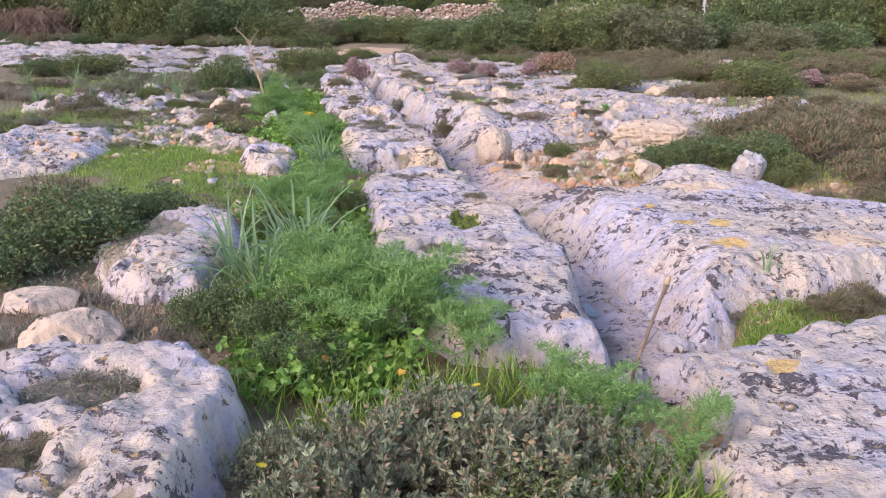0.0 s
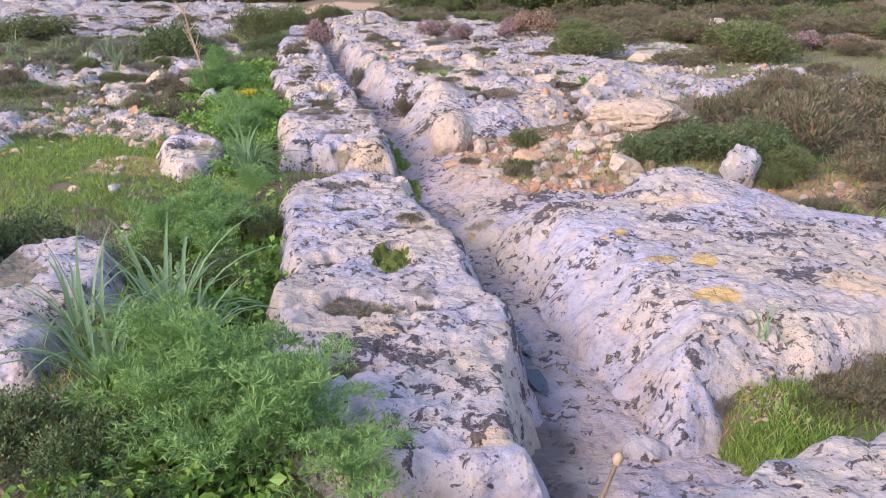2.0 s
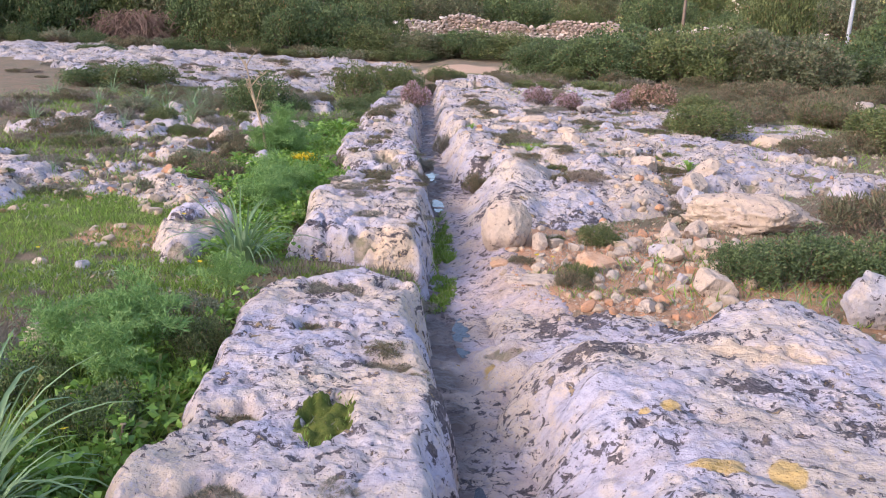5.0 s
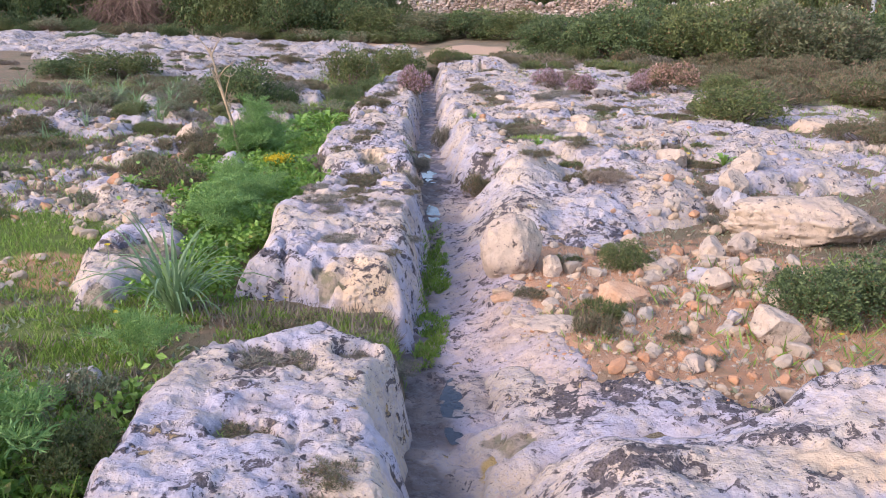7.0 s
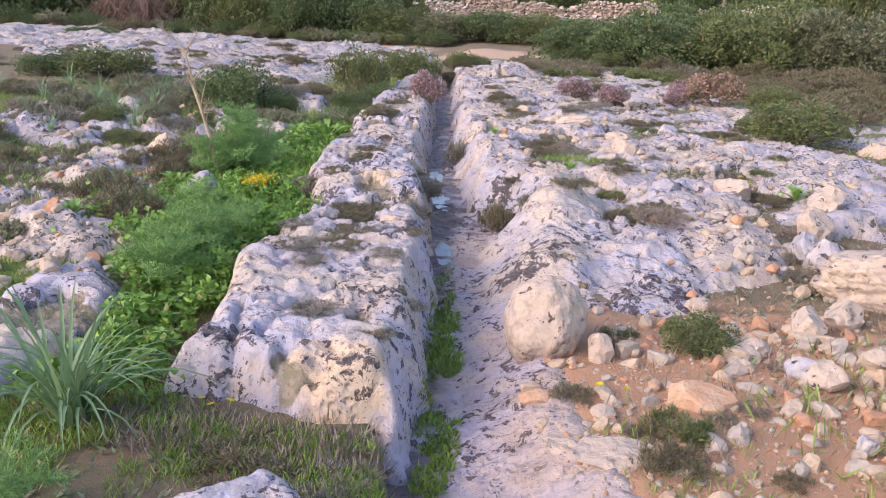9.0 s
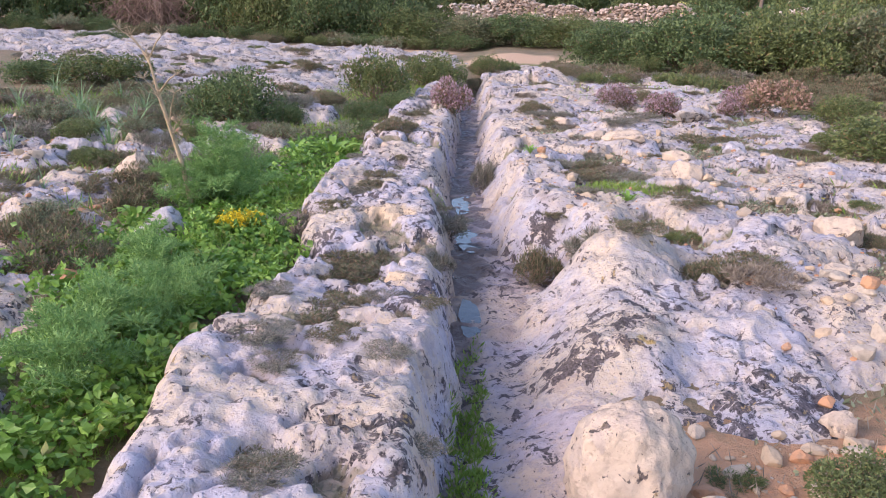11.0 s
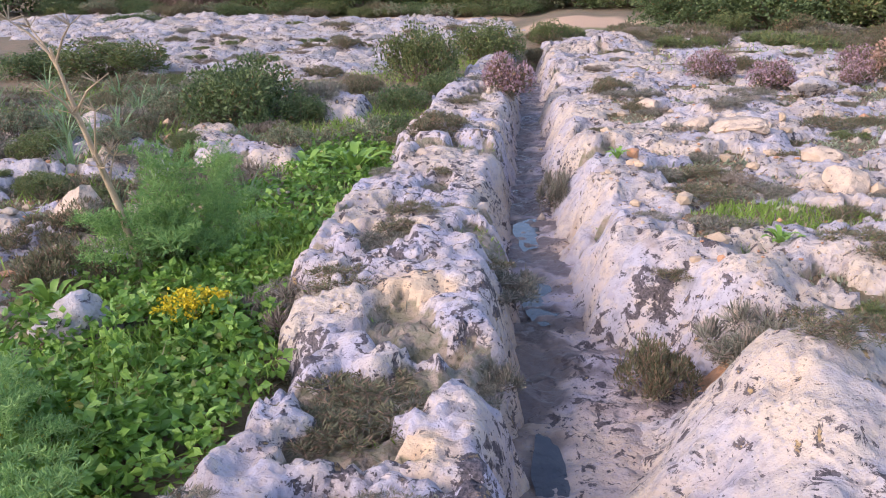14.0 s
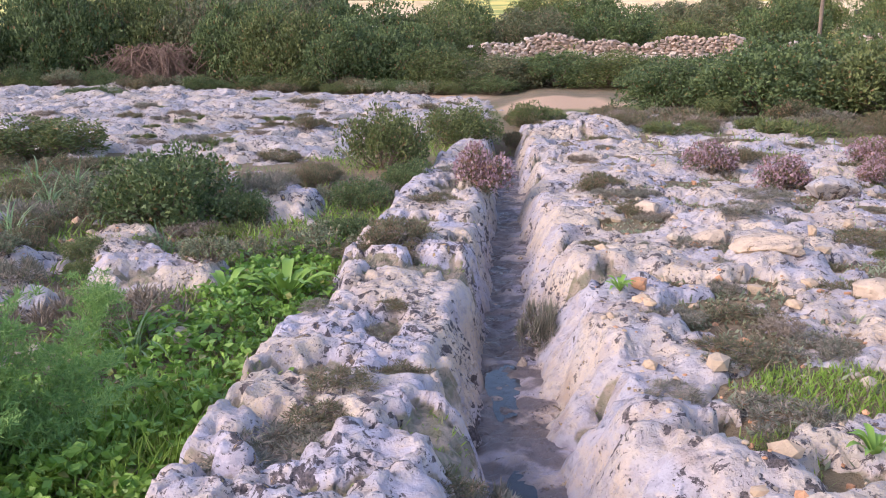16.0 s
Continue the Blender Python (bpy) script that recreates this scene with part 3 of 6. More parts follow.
def rut_floor():
    def height(x, y):
        lft, rgt = along(FOOT_L, y), along(FOOT_R, y)
        z = RUT_FLOOR + 0.014 * fbm(x, y, 0.5, 3, 150) + 0.020 * fbm(x, y, 0.14, 3, 151) + 0.008 * fbm(x, y, 0.05, 2, 152)
        z = z - 0.022 * (1 - step(0.05, 0.25, (x - lft)))
        rise = step(6.8, 7.4, y) * (1 - step(10.2, 11, y))
        z = z + (0.02 + 0.15 * rise) * step(rgt - 0.02, rgt + 0.42, x) - 0.25 * step(rgt + 0.42, rgt + 0.8, x)
        return z + 0.17 * step(4.3, 3.5, y) + 0.02 * fbm(x, y, 0.3, 3, 155) * step(4.6, 4.0, y)

    def keep(x, y):
        return (x > along(FOOT_L, y) - 0.2) & (x < along(FOOT_R, y) + 0.55) & (y > 3.3) & (y < 25)
    SURFACES.append((-3.4, 2.0, 3.3, 25.0, lambda x, y: np.where(keep(x, y), height(x, y), -9)))
    verts, quads = sheet(np.arange(-3.4, 2.0, 0.02), np.arange(3.25, 25.2, 0.02), height, keep)
    me = mesh_from("rut_floor", verts, quads)
    x, y = verts[:, 0], verts[:, 1]
    lft = along(FOOT_L, y)
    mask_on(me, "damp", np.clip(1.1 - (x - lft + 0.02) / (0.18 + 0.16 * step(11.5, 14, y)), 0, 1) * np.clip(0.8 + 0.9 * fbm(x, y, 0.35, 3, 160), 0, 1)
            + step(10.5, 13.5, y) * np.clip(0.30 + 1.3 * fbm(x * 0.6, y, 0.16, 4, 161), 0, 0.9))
    mask_on(me, "gold", np.clip(1.0 - np.hypot((x - 0.72) / 0.13, (y - 7.25) / 0.28), 0, 1))
    mask_on(me, "crust", np.clip(1.1 - np.hypot((x - 1.02) / 0.1, (y - 5.5) / 0.08), 0, 1))
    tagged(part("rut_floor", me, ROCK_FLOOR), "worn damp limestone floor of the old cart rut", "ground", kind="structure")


rut_floor()


def surface(x, y):
    """The height of whatever lies uppermost at a place of the plan."""
    x, y = np.atleast_1d(np.asarray(x, float)), np.atleast_1d(np.asarray(y, float))
    z = soil_height(x, y)
    for x0, x1, y0, y1, f in SURFACES:
        k = (x > x0) & (x < x1) & (y > y0) & (y < y1)
        if k.any():
            z[k] = np.maximum(z[k], f(x[k], y[k]))
    return z


def on_soil(x, y):
    return surface(x, y) < soil_height(np.asarray(x, float), np.asarray(y, float)) + 0.012


# ---- ways to make plants and stones ----
GREEN_DARK = leafy("mastic_leaves", (0.068, 0.104, 0.040), (0.22, 0.275, 0.098), (0.24, 0.15, 0.06), 0.04, 0.55, 0.25)
GREEN_OLIVE = leafy("olive_leaves", (0.095, 0.122, 0.042), (0.24, 0.265, 0.088), (0.26, 0.18, 0.08), 0.06, 0.55, 0.25)
SCRUB = leafy("scrub_leaves", (0.115, 0.132, 0.065), (0.26, 0.26, 0.13), (0.25, 0.18, 0.11), 0.12, 0.6, 0.25)
HEATH = leafy("heath_leaves", (0.118, 0.116, 0.060), (0.25, 0.23, 0.12), (0.27, 0.175, 0.11), 0.25, 0.6, 0.25)
GREY_GREEN = leafy("grey_green_leaves", (0.175, 0.20, 0.11), (0.36, 0.38, 0.23), (0.38, 0.27, 0.17), 0.16, 0.55, 0.25)
TUFT = leafy("thyme_leaves", (0.16, 0.155, 0.11), (0.31, 0.29, 0.21), (0.33, 0.26, 0.20), 0.25, 0.7, 0.25)
DRY = leafy("dry_twigs", (0.21, 0.16, 0.115), (0.38, 0.31, 0.24), None, 0, 0.9, 0.1)
BRUSH = leafy("cut_branches", (0.15, 0.095, 0.07), (0.28, 0.19, 0.15), None, 0, 0.9, 0.05)
PINK = leafy("heath_flowers", (0.38, 0.22, 0.245), (0.56, 0.42, 0.43), (0.30, 0.17, 0.12), 0.25)
RUST = leafy("faded_heath_flowers", (0.38, 0.22, 0.16), (0.54, 0.37, 0.28), (0.25, 0.17, 0.09), 0.3)
GRASS = leafy("grass_blades", (0.165, 0.27, 0.035), (0.34, 0.45, 0.09), (0.36, 0.32, 0.14), 0.06, 0.5, 0.25)
WEED = leafy("herb_leaves", (0.125, 0.25, 0.037), (0.34, 0.50, 0.095), (0.28, 0.28, 0.08), 0.04, 0.45, 0.25)
FENNEL = leafy("fennel_leaves", (0.14, 0.27, 0.075), (0.34, 0.49, 0.15), None, 0, 0.6, 0.25)
STRAP = leafy("asphodel_leaves", (0.16, 0.26, 0.11), (0.31, 0.42, 0.20), (0.40, 0.36, 0.18), 0.05, 0.45, 0.25)
YELLOW = leafy("yellow_petals", (0.62, 0.44, 0.015), (0.80, 0.62, 0.03), None, 0, 0.6, 0.3)
ORANGE = leafy("dead_leaves", (0.62, 0.26, 0.03), (0.72, 0.38, 0.07), None, 0, 0.7, 0.2)
WOOD = plain("grey_twig", (0.17, 0.12, 0.085), (0.25, 0.19, 0.14), 30)
STRAW = plain("straw_stalk", (0.42, 0.31, 0.19), (0.50, 0.38, 0.25), 30)
MOSS = plain("moss", (0.10, 0.13, 0.02), (0.17, 0.18, 0.035), 40, 0.95, 0.01)
ORANGE_STONE = plain("orange_limestone", (0.52, 0.30, 0.17), (0.58, 0.38, 0.24), 12, 0.92, 0.01)


def rubble_material(name, a, b, c):
    m = Nodes(name, 0.93, 0.2)
    r = m.island()
    k = m.mix(m.ramp(r, 0.1, 0.6), a, b)
    k = m.mix(m.ramp(r, 0.78, 0.82), k, c)
    k = m.mix(m.maths("MULTIPLY", m.ramp(m.noise(35, 5), 0.45, 0.75), 0.5), k, tuple(v * 0.5 for v in a))
    return m.done(k, m.bump(m.noise(70, 5, 0.6), 0.006, 0.9))


RUBBLE = rubble_material("loose_limestone", (0.44, 0.36, 0.28), (0.50, 0.365, 0.24), (0.50, 0.26, 0.14))
WALL_STONE = rubble_material("wall_limestone", (0.58, 0.47, 0.38), (0.62, 0.52, 0.43), (0.48, 0.36, 0.28))


def unit(v):
    return v / np.maximum(np.linalg.norm(v, axis=-1, keepdims=True), 1e-9)


def leaves(p, way, length, width, rng, fold=0.0):
    """Pointed leaves at p along way: one rhombus each."""
    n = len(p)
    side = unit(np.cross(way, rng.normal(size=(n, 3))))
    length, width = np.broadcast_to(length, n)[:, None], np.broadcast_to(width, n)[:, None]
    mid = p + way * length * 0.5 + fold * np.cross(way, side) * width
    v = np.stack([p, mid + side * width * 0.5, p + way * length, mid - side * width * 0.5], 1).reshape(-1, 3)
    return v, np.arange(4 * n).reshape(n, 4)


def tube(points, radii, sides=4):
    """A tapering round bar along points."""
    points = np.asarray(points, float)
    radii = np.broadcast_to(radii, len(points))
    way = unit(np.gradient(points, axis=0))
    a = unit(np.cross(way, np.array([0.31, 0.93, 0.21])))
    b = np.cross(way, a)
    ang = np.arange(sides) * 2 * np.pi / sides
    ring = np.cos(ang)[None, :, None] * a[:, None] + np.sin(ang)[None, :, None] * b[:, None]
    v = (points[:, None] + ring * radii[:, None, None]).reshape(-1, 3)
    q = []
    for i in range(len(points) - 1):
        for j in range(sides):
            k = (j + 1) % sides
            q.append((i * sides + j, i * sides + k, (i + 1) * sides + k, (i + 1) * sides + j))
    return v, np.array(q)


def merged(pieces):
    vs, fs, n = [], [], 0
    for v, f in pieces:
        vs.append(v)
        fs.append(f + n)
        n += len(v)
    return np.concatenate(vs), np.concatenate(fs)


def lumpy(rng, r, h, count, fine=1.0):
    """Clumps of a crown: centres and radii in an uneven dome."""
    a, d = rng.uniform(0, 2 * np.pi, count), np.sqrt(rng.uniform(0, 1, count))
    z = h * (0.14 + 0.66 * rng.uniform(0, 1, count)) * (1 - 0.45 * d ** 2)
    size = rng.uniform(0.18, 0.46, count) * min(r, h) * fine
    return np.stack([np.cos(a) * d * r * 0.75, np.sin(a) * d * r * 0.75, z], 1), size


def crown(rng, r, h, clumps, n, length, width, up=0.4, shell=0.55, fine=1.0):
    c, size = lumpy(rng, r, h, clumps, fine)
    k = rng.integers(0, clumps, n)
    out = unit(rng.normal(size=(n, 3)))
    out[:, 2] = np.abs(out[:, 2]) * np.where(rng.uniform(size=n) < 0.8, 1, -0.6)
    p = c[k] + out * (size[k] * rng.uniform(shell, 1.12, n) ** 0.6)[:, None]
    p[:, 2] = np.where(p[:, 2] < 0.02 * h, rng.uniform(0.0, 0.16, n) * h, p[:, 2])
    way = unit(out + up * np.array([0, 0, 1]) + 0.7 * rng.normal(size=(n, 3)))
    return leaves(p, way, length * rng.uniform(0.6, 1.25, n), width * rng.uniform(0.7, 1.2, n), rng, 0.15), c


def stems_to(rng, c, thick):
    out = []
    for p in c[::1 if len(c) < 50 else 2]:
        base = np.array([p[0] * 0.15, p[1] * 0.15, -0.03])
        knee = base * 0.5 + p * 0.5 + rng.normal(size=3) * 0.06 * np.linalg.norm(p)
        out.append(tube([base, knee, p, p * 1.12 + rng.normal(size=3) * 0.04 * np.linalg.norm(p)], [thick, thick * 0.7, thick * 0.4, thick * 0.12], 3))
    return merged(out)


KINDS, WAITING = {}, {}


def kind_of(key, name, label, category, group, builders):
    """A plant's pattern: an empty at its foot with its parts."""
    ob = new(name)
    tagged(ob, label, category, group)
    for part_name, data, material in builders:
        tagged(part(part_name, mesh_from(part_name, *data, smooth=False), material, ob), kind="stuff")
    KINDS[key] = ob


def place(key, x, y, s=1.0, sz=None, turn=None, z=None, label=""):
    turn = (x * 137.5 + y * 71.3) % 360 if turn is None else turn
    z = float(surface(x, y)[0]) if z is None else z
    m = pose(x, y, z - 0.005, 0, 0, turn) @ Matrix.Diagonal((s, s, s if sz is None else sz, 1))
    if key not in WAITING:
        WAITING[key] = (m, label)
        return
    tagged(copy_thing(KINDS[key], m), label)


def shrub(key, name, label, group, seed, r, h, clumps, n, length, width, leaf, thick=0.008, bloom=None, up=0.4, shell=0.55, category="shrub", fine=1.0):
    rng = np.random.default_rng(seed)
    foliage, c = crown(rng, r, h, clumps, n, length, width, up, shell, fine)
    rows = [("woody_stem", stems_to(rng, c, thick), WOOD), ("foliage", foliage, leaf)]
    if bloom:
        material, count, fl = bloom
        k = rng.integers(0, len(c), count)
        out = unit(rng.normal(size=(count, 3)))
        out[:, 2] = np.abs(out[:, 2]) * 1.2
        p = c[k] + unit(out) * (0.40 * min(r, h) * rng.uniform(0.8, 1.1, count))[:, None]
        rows.append(("bloom", leaves(p, unit(out + rng.normal(size=(count, 3))), fl, fl * 0.8, rng, 0.2), material))
    kind_of(key, name, label, category, group, rows)


for i in range(4):
    shrub("big%d" % i, "mastic_bush", ("large dense dark green evergreen bush", "large dense dark green evergreen bush", "large grey-green bush with brown twigs", "large olive-green evergreen bush")[i], "bushes round the pavement", 200 + i, 1.0, 1.0, 75, 17000, 0.046, 0.030, (GREEN_DARK, GREEN_DARK, SCRUB, GREEN_OLIVE)[i], 0.02, category="bush", shell=0.75, fine=0.66)
for i in range(3):
    shrub("mid%d" % i, "evergreen_shrub", "rounded dark green evergreen shrub growing between limestone", "shrubs on the rock", 210 + i, 1.0, 0.95, 48, 7000, 0.066, 0.036, GREEN_OLIVE if i == 2 else GREEN_DARK, 0.018, up=0.1, shell=0.7, fine=0.75)
for i in range(3):
    shrub("heath%d" % i, "heath_shrub", "low twiggy brown-green heath shrub", "heath shrubs", 220 + i, 1.0, 0.7, 44, 4200, 0.11, 0.024, HEATH, 0.011, up=0.8, shell=0.4, fine=0.75)
for i in range(2):
    shrub("pink%d" % i, "flowering_heath", "heath shrub covered in small pink flowers", "flowering heaths", 230 + i, 1.0, 0.9, 16, 1500, 0.15, 0.032, HEATH, 0.014, bloom=(PINK if i == 0 else RUST, 2000, 0.09), up=0.8)


def whorled(key, name, label, group, seed, count, material):
    """A shrub of many bare-footed twigs, each tipped with whorls of small blunt leaves."""
    rng = np.random.default_rng(seed)
    twigs, p, way = [], [], []
    for _ in range(count):
        a, d = rng.uniform(0, 2 * np.pi), math.sqrt(rng.uniform(0, 1))
        tip = np.array([math.cos(a) * d, math.sin(a) * d, (0.9 - 0.5 * d * d) * rng.uniform(0.6, 1.1)])
        base = np.array([tip[0] * 0.35, tip[1] * 0.35, -0.03])
        knee = base * 0.45 + tip * 0.55 + np.array([0, 0, -0.08]) + rng.normal(size=3) * 0.05
        twigs.append(tube([base, knee, tip], [0.016, 0.011, 0.005], 3))
        axis = unit(tip - knee)
        for k in (1.0, 0.80, 0.58, 0.30):
            at = knee + (tip - knee) * k
            for _ in range(8):
                p.append(at)
                way.append(unit(unit(rng.normal(size=3)) * 0.9 + axis * 0.75))
    p, way = np.array(p), np.array(way)
    leaf = leaves(p, way, rng.uniform(0.07, 0.12, len(p)), rng.uniform(0.034, 0.052, len(p)), rng, 0.2)
    kind_of(key, name, label, "shrub", group, [("woody_stem", merged(twigs), WOOD), ("foliage", leaf, material)])


for i in range(2):
    whorled("grey%d" % i, "grey_leaved_shrub", "grey-green small-leaved shrub with reddish twigs in the scrub", "grey-leaved shrubs", 240 + i, 95, GREY_GREEN)
for i in range(4):
    shrub("tuft%d" % i, ("thyme_tuft", "heath_tuft", "dry_tuft", "leafy_tuft")[i], ("low grey-brown dry thyme tuft in a rock hollow", "low brown-green heath tuft in a soil pocket", "low tuft of dry brown twigs", "low olive-green leafy tuft among stones")[i], "thyme tufts", 250 + i, 1.0, 0.45, 30, 1900, 0.18, 0.024, (TUFT, HEATH, DRY, GREEN_OLIVE)[i], 0.01, up=0.5, shell=0.2, category="plant")


def blades(rng, x, y, z, h, w, lean=0.5):
    n = len(x)
    p = np.stack([x, y, z - 0.006], 1)
    a = rng.uniform(0, 2 * np.pi, n)
    way = unit(np.stack([np.cos(a) * lean, np.sin(a) * lean, np.ones(n)], 1) + 0.25 * rng.normal(size=(n, 3)))
    return leaves(p, way, h * rng.uniform(0.5, 1.3, n), w, rng, 0.1)


def in_blobs(rng, rows):
    """Random places in soft ellipses (x, y, rx, ry, count)."""
    xs, ys = [], []
    for cx, cy, rx, ry, n in rows:
        a, d = rng.uniform(0, 2 * np.pi, n), np.sqrt(rng.uniform(0, 1, n)) * rng.uniform(0.75, 1.15, n)
        xs.append(cx + rx * d * np.cos(a))
        ys.append(cy + ry * d * np.sin(a))
    return np.concatenate(xs), np.concatenate(ys)


def turf(name, label, seed, rows, h, w, material, soil_only=True, lean=0.6):
    rng = np.random.default_rng(seed)
    x, y = in_blobs(rng, rows)
    keep = fbm(x, y, 0.35, 3, seed) > -0.35
    if soil_only:
        keep &= on_soil(x, y)
    x, y = x[keep], y[keep]
    ob = part(name, mesh_from(name, *blades(rng, x, y, surface(x, y), h, w, lean), smooth=False), material)
    return tagged(ob, label, "grass" if material is GRASS else "plants", kind="stuff")


turf("lawn_grass", "short bright green grass on open soil", 301,
     [(-2.9, 9.2, 1.5, 1.4, 15000), (-2.0, 7.6, 1.3, 0.75, 9000), (-1.2, 7.9, 0.5, 0.5, 2500), (1.75, 4.05, 0.6, 0.28, 2200), (1.62, 3.98, 0.45, 0.26, 1200), (1.75, 4.46, 0.5, 0.22, 1300), (2.15, 4.5, 0.3, 0.2, 400), (-0.4, 8.14, 0.75, 0.26, 3200), (0.1, 8.1, 0.2, 0.2, 700), (0.7, 14.0, 0.55, 0.3, 2500), (0.15, 13.3, 0.25, 0.2, 800), (0.9, 13.6, 0.3, 0.3, 900),
      (-2.1, 13.4, 0.35, 0.7, 4000), (-2.3, 14.5, 0.4, 0.5, 1500), (-1.4, 9.2, 0.35, 1.0, 3500), (-1.3, 8.5, 0.6, 0.4, 2500), (1.1, 8.5, 0.5, 0.35, 500), (-0.3, 8.3, 0.6, 0.12, 700)], 0.055, 0.006, GRASS)
turf("wild_grass", "ragged green grass between the far stones", 309, [(-5.6, 17.0, 3.0, 2.8, 6500), (-4.8, 13.5, 1.8, 2.6, 3500), (-3.4, 11.6, 1.2, 1.6, 900), (-6.5, 11, 2.0, 3.0, 3000), (-2.7, 16.4, 0.8, 2.0, 3500), (3.0, 9.0, 1.5, 1.2, 1500), (3.2, 6.9, 1.0, 0.6, 800), (6, 15, 4, 4, 4000), (5, 23, 6, 4, 5000), (-3.5, 22.5, 1.5, 3, 2500)], 0.12, 0.010, GRASS, lean=0.8)
def hollow_turf():
    rng = np.random.default_rng(310)
    p = np.concatenate(HOLLOWS)
    p = p[rng.permutation(len(p))[:46000]] + rng.uniform(-0.01, 0.01, (min(46000, len(p)), 3)) * (1, 1, 0)
    sprout = fbm(p[:, 0], p[:, 1], 0.18, 3, 13) > -0.12
    p = p[sprout]
    lush = fbm(p[:, 0], p[:, 1], 0.5, 2, 14) > 0.22
    for name, label, k, material, h, w in (("thyme_mat", "thin mat of dry grey thyme in the rock hollows", ~lush, TUFT, 0.048, 0.006), ("hollow_grass", "short green grass in the rock hollows", lush, GRASS, 0.038, 0.006)):
        q = p[k]
        tagged(part(name, mesh_from(name, *blades(rng, q[:, 0], q[:, 1], q[:, 2], h, w, 1.0), smooth=False), material), label, "plants", kind="stuff")


hollow_turf()
turf("tall_grass", "taller bright green grass by the ridge", 302, [(-2.05, 13.2, 0.30, 0.5, 1600), (0.62, 2.6, 0.35, 0.3, 700), (-0.5, 3.1, 0.5, 0.5, 1300), (-1.9, 11.4, 0.3, 0.6, 800), (-1.0, 5.6, 0.5, 1.6, 2600), (0.3, 3.3, 0.4, 0.25, 600)], 0.17, 0.008, GRASS)
turf("dry_grass", "thin dry grass and stalks in the soil", 303, [(-1.6, 4.2, 0.9, 0.7, 2200), (-1.4, 7.0, 0.7, 0.8, 1200), (-3.5, 12.5, 2.0, 2.5, 3500), (3.2, 6.9, 1.2, 0.8, 1500), (1.6, 9.0, 1.5, 1.2, 1200), (-0.4, 8.25, 0.9, 0.22, 1500), (-4.0, 16.5, 2.4, 2.6, 4500), (4.0, 12.0, 3.0, 4.0, 5000), (2.2, 14.5, 2.5, 4.0, 3500)], 0.085, 0.006, DRY)
turf("herb_cover", "mixed low green weeds among the stones", 304, [(0.9, 14.2, 1.5, 2.6, 6000), (1.0, 18, 2, 3, 4000), (-3.6, 13.0, 2.4, 3.2, 9000), (-4.4, 17.0, 2.8, 3.0, 8000), (-1.7, 7.6, 1.4, 1.2, 3000), (-1.7, 4.6, 1.3, 1.4, 3500), (3.5, 9.5, 2.4, 3.0, 6000), (1.5, 15.5, 2.4, 5.0, 8000), (4.5, 14.5, 4.0, 5.0, 9000), (-5.0, 12.0, 2.0, 5.0, 6000), (0.2, 2.6, 0.9, 0.9, 3500), (-7, 17, 3, 3.5, 7000)], 0.05, 0.016, GREY_GREEN, lean=1.2)


def herb_carpet():
    rng = np.random.default_rng(305)
    x, y = in_blobs(rng, [(-2.05, 11.9, 0.62, 1.3, 6500), (-1.75, 10.6, 0.32, 0.9, 3000), (-2.35, 13.6, 0.6, 1.4, 3800), (-0.75, 5.4, 0.38, 1.9, 5500), (-0.55, 3.7, 0.45, 0.6, 2600), (-2.4, 15.4, 0.5, 0.8, 1800), (-1.2, 6.5, 0.4, 0.6, 1200), (-1.38, 9.4, 0.28, 0.9, 2600), (-1.5, 11.0, 0.25, 1.1, 1800), (-1.75, 12.4, 0.25, 0.8, 1200), (-1.3, 8.6, 0.4, 0.4, 900), (-2.5, 11.2, 0.5, 0.9, 1400)])
    k = on_soil(x, y)
    x, y = x[k], y[k]
    n = len(x)
    lift = np.abs(fbm(x, y, 0.25, 3, 9)) * 0.16 + rng.uniform(0, 0.06, n)
    p = np.stack([x, y, surface(x, y) + lift], 1)
    way = unit(np.stack([rng.normal(size=n), rng.normal(size=n), rng.uniform(-0.1, 0.7, n)], 1))
    ob = part("herb_carpet", mesh_from("herb_carpet", *leaves(p, way, rng.uniform(0.025, 0.062, n), rng.uniform(0.022, 0.046, n), rng, 0.15), smooth=False), WEED)
    tagged(ob, "lush green clover and herbs filling the hollow", "plants", kind="stuff")


herb_carpet()


# ---- plants with long leaves ----
def strap_leaf(length, width, droop, seed):
    """One arching, folded strap leaf from its base at the origin, towards +x."""
    n = 8
    u = np.linspace(0, 1, n)
    a = radians(78) - droop * u ** 1.4
    ds = length / (n - 1)
    x = np.concatenate([[0], np.cumsum(np.cos(a[:-1]) * ds)]) + 0.01
    z = np.concatenate([[0], np.cumsum(np.sin(a[:-1]) * ds)]) - 0.01
    w = width * (1 - u ** 2.5) * 0.5 + 0.0008
    sway = 0.03 * np.sin(u * 3 + seed) * length
    v = np.stack([np.stack([x, sway + w, z + w * 0.6], 1), np.stack([x, sway, z], 1), np.stack([x, sway - w, z + w * 0.6], 1)], 1).reshape(-1, 3)
    q = []
    for i in range(n - 1):
        for j in (0, 1):
            q.append((3 * i + j, 3 * i + j + 1, 3 * i + j + 4, 3 * i + j + 3))
    return v, np.array(q)


STRAPS = [mesh_from("leaf", *strap_leaf(0.50, 0.0135, d, i)) for i, d in enumerate((0.6, 1.1, 1.6, 2.1, 2.6))]


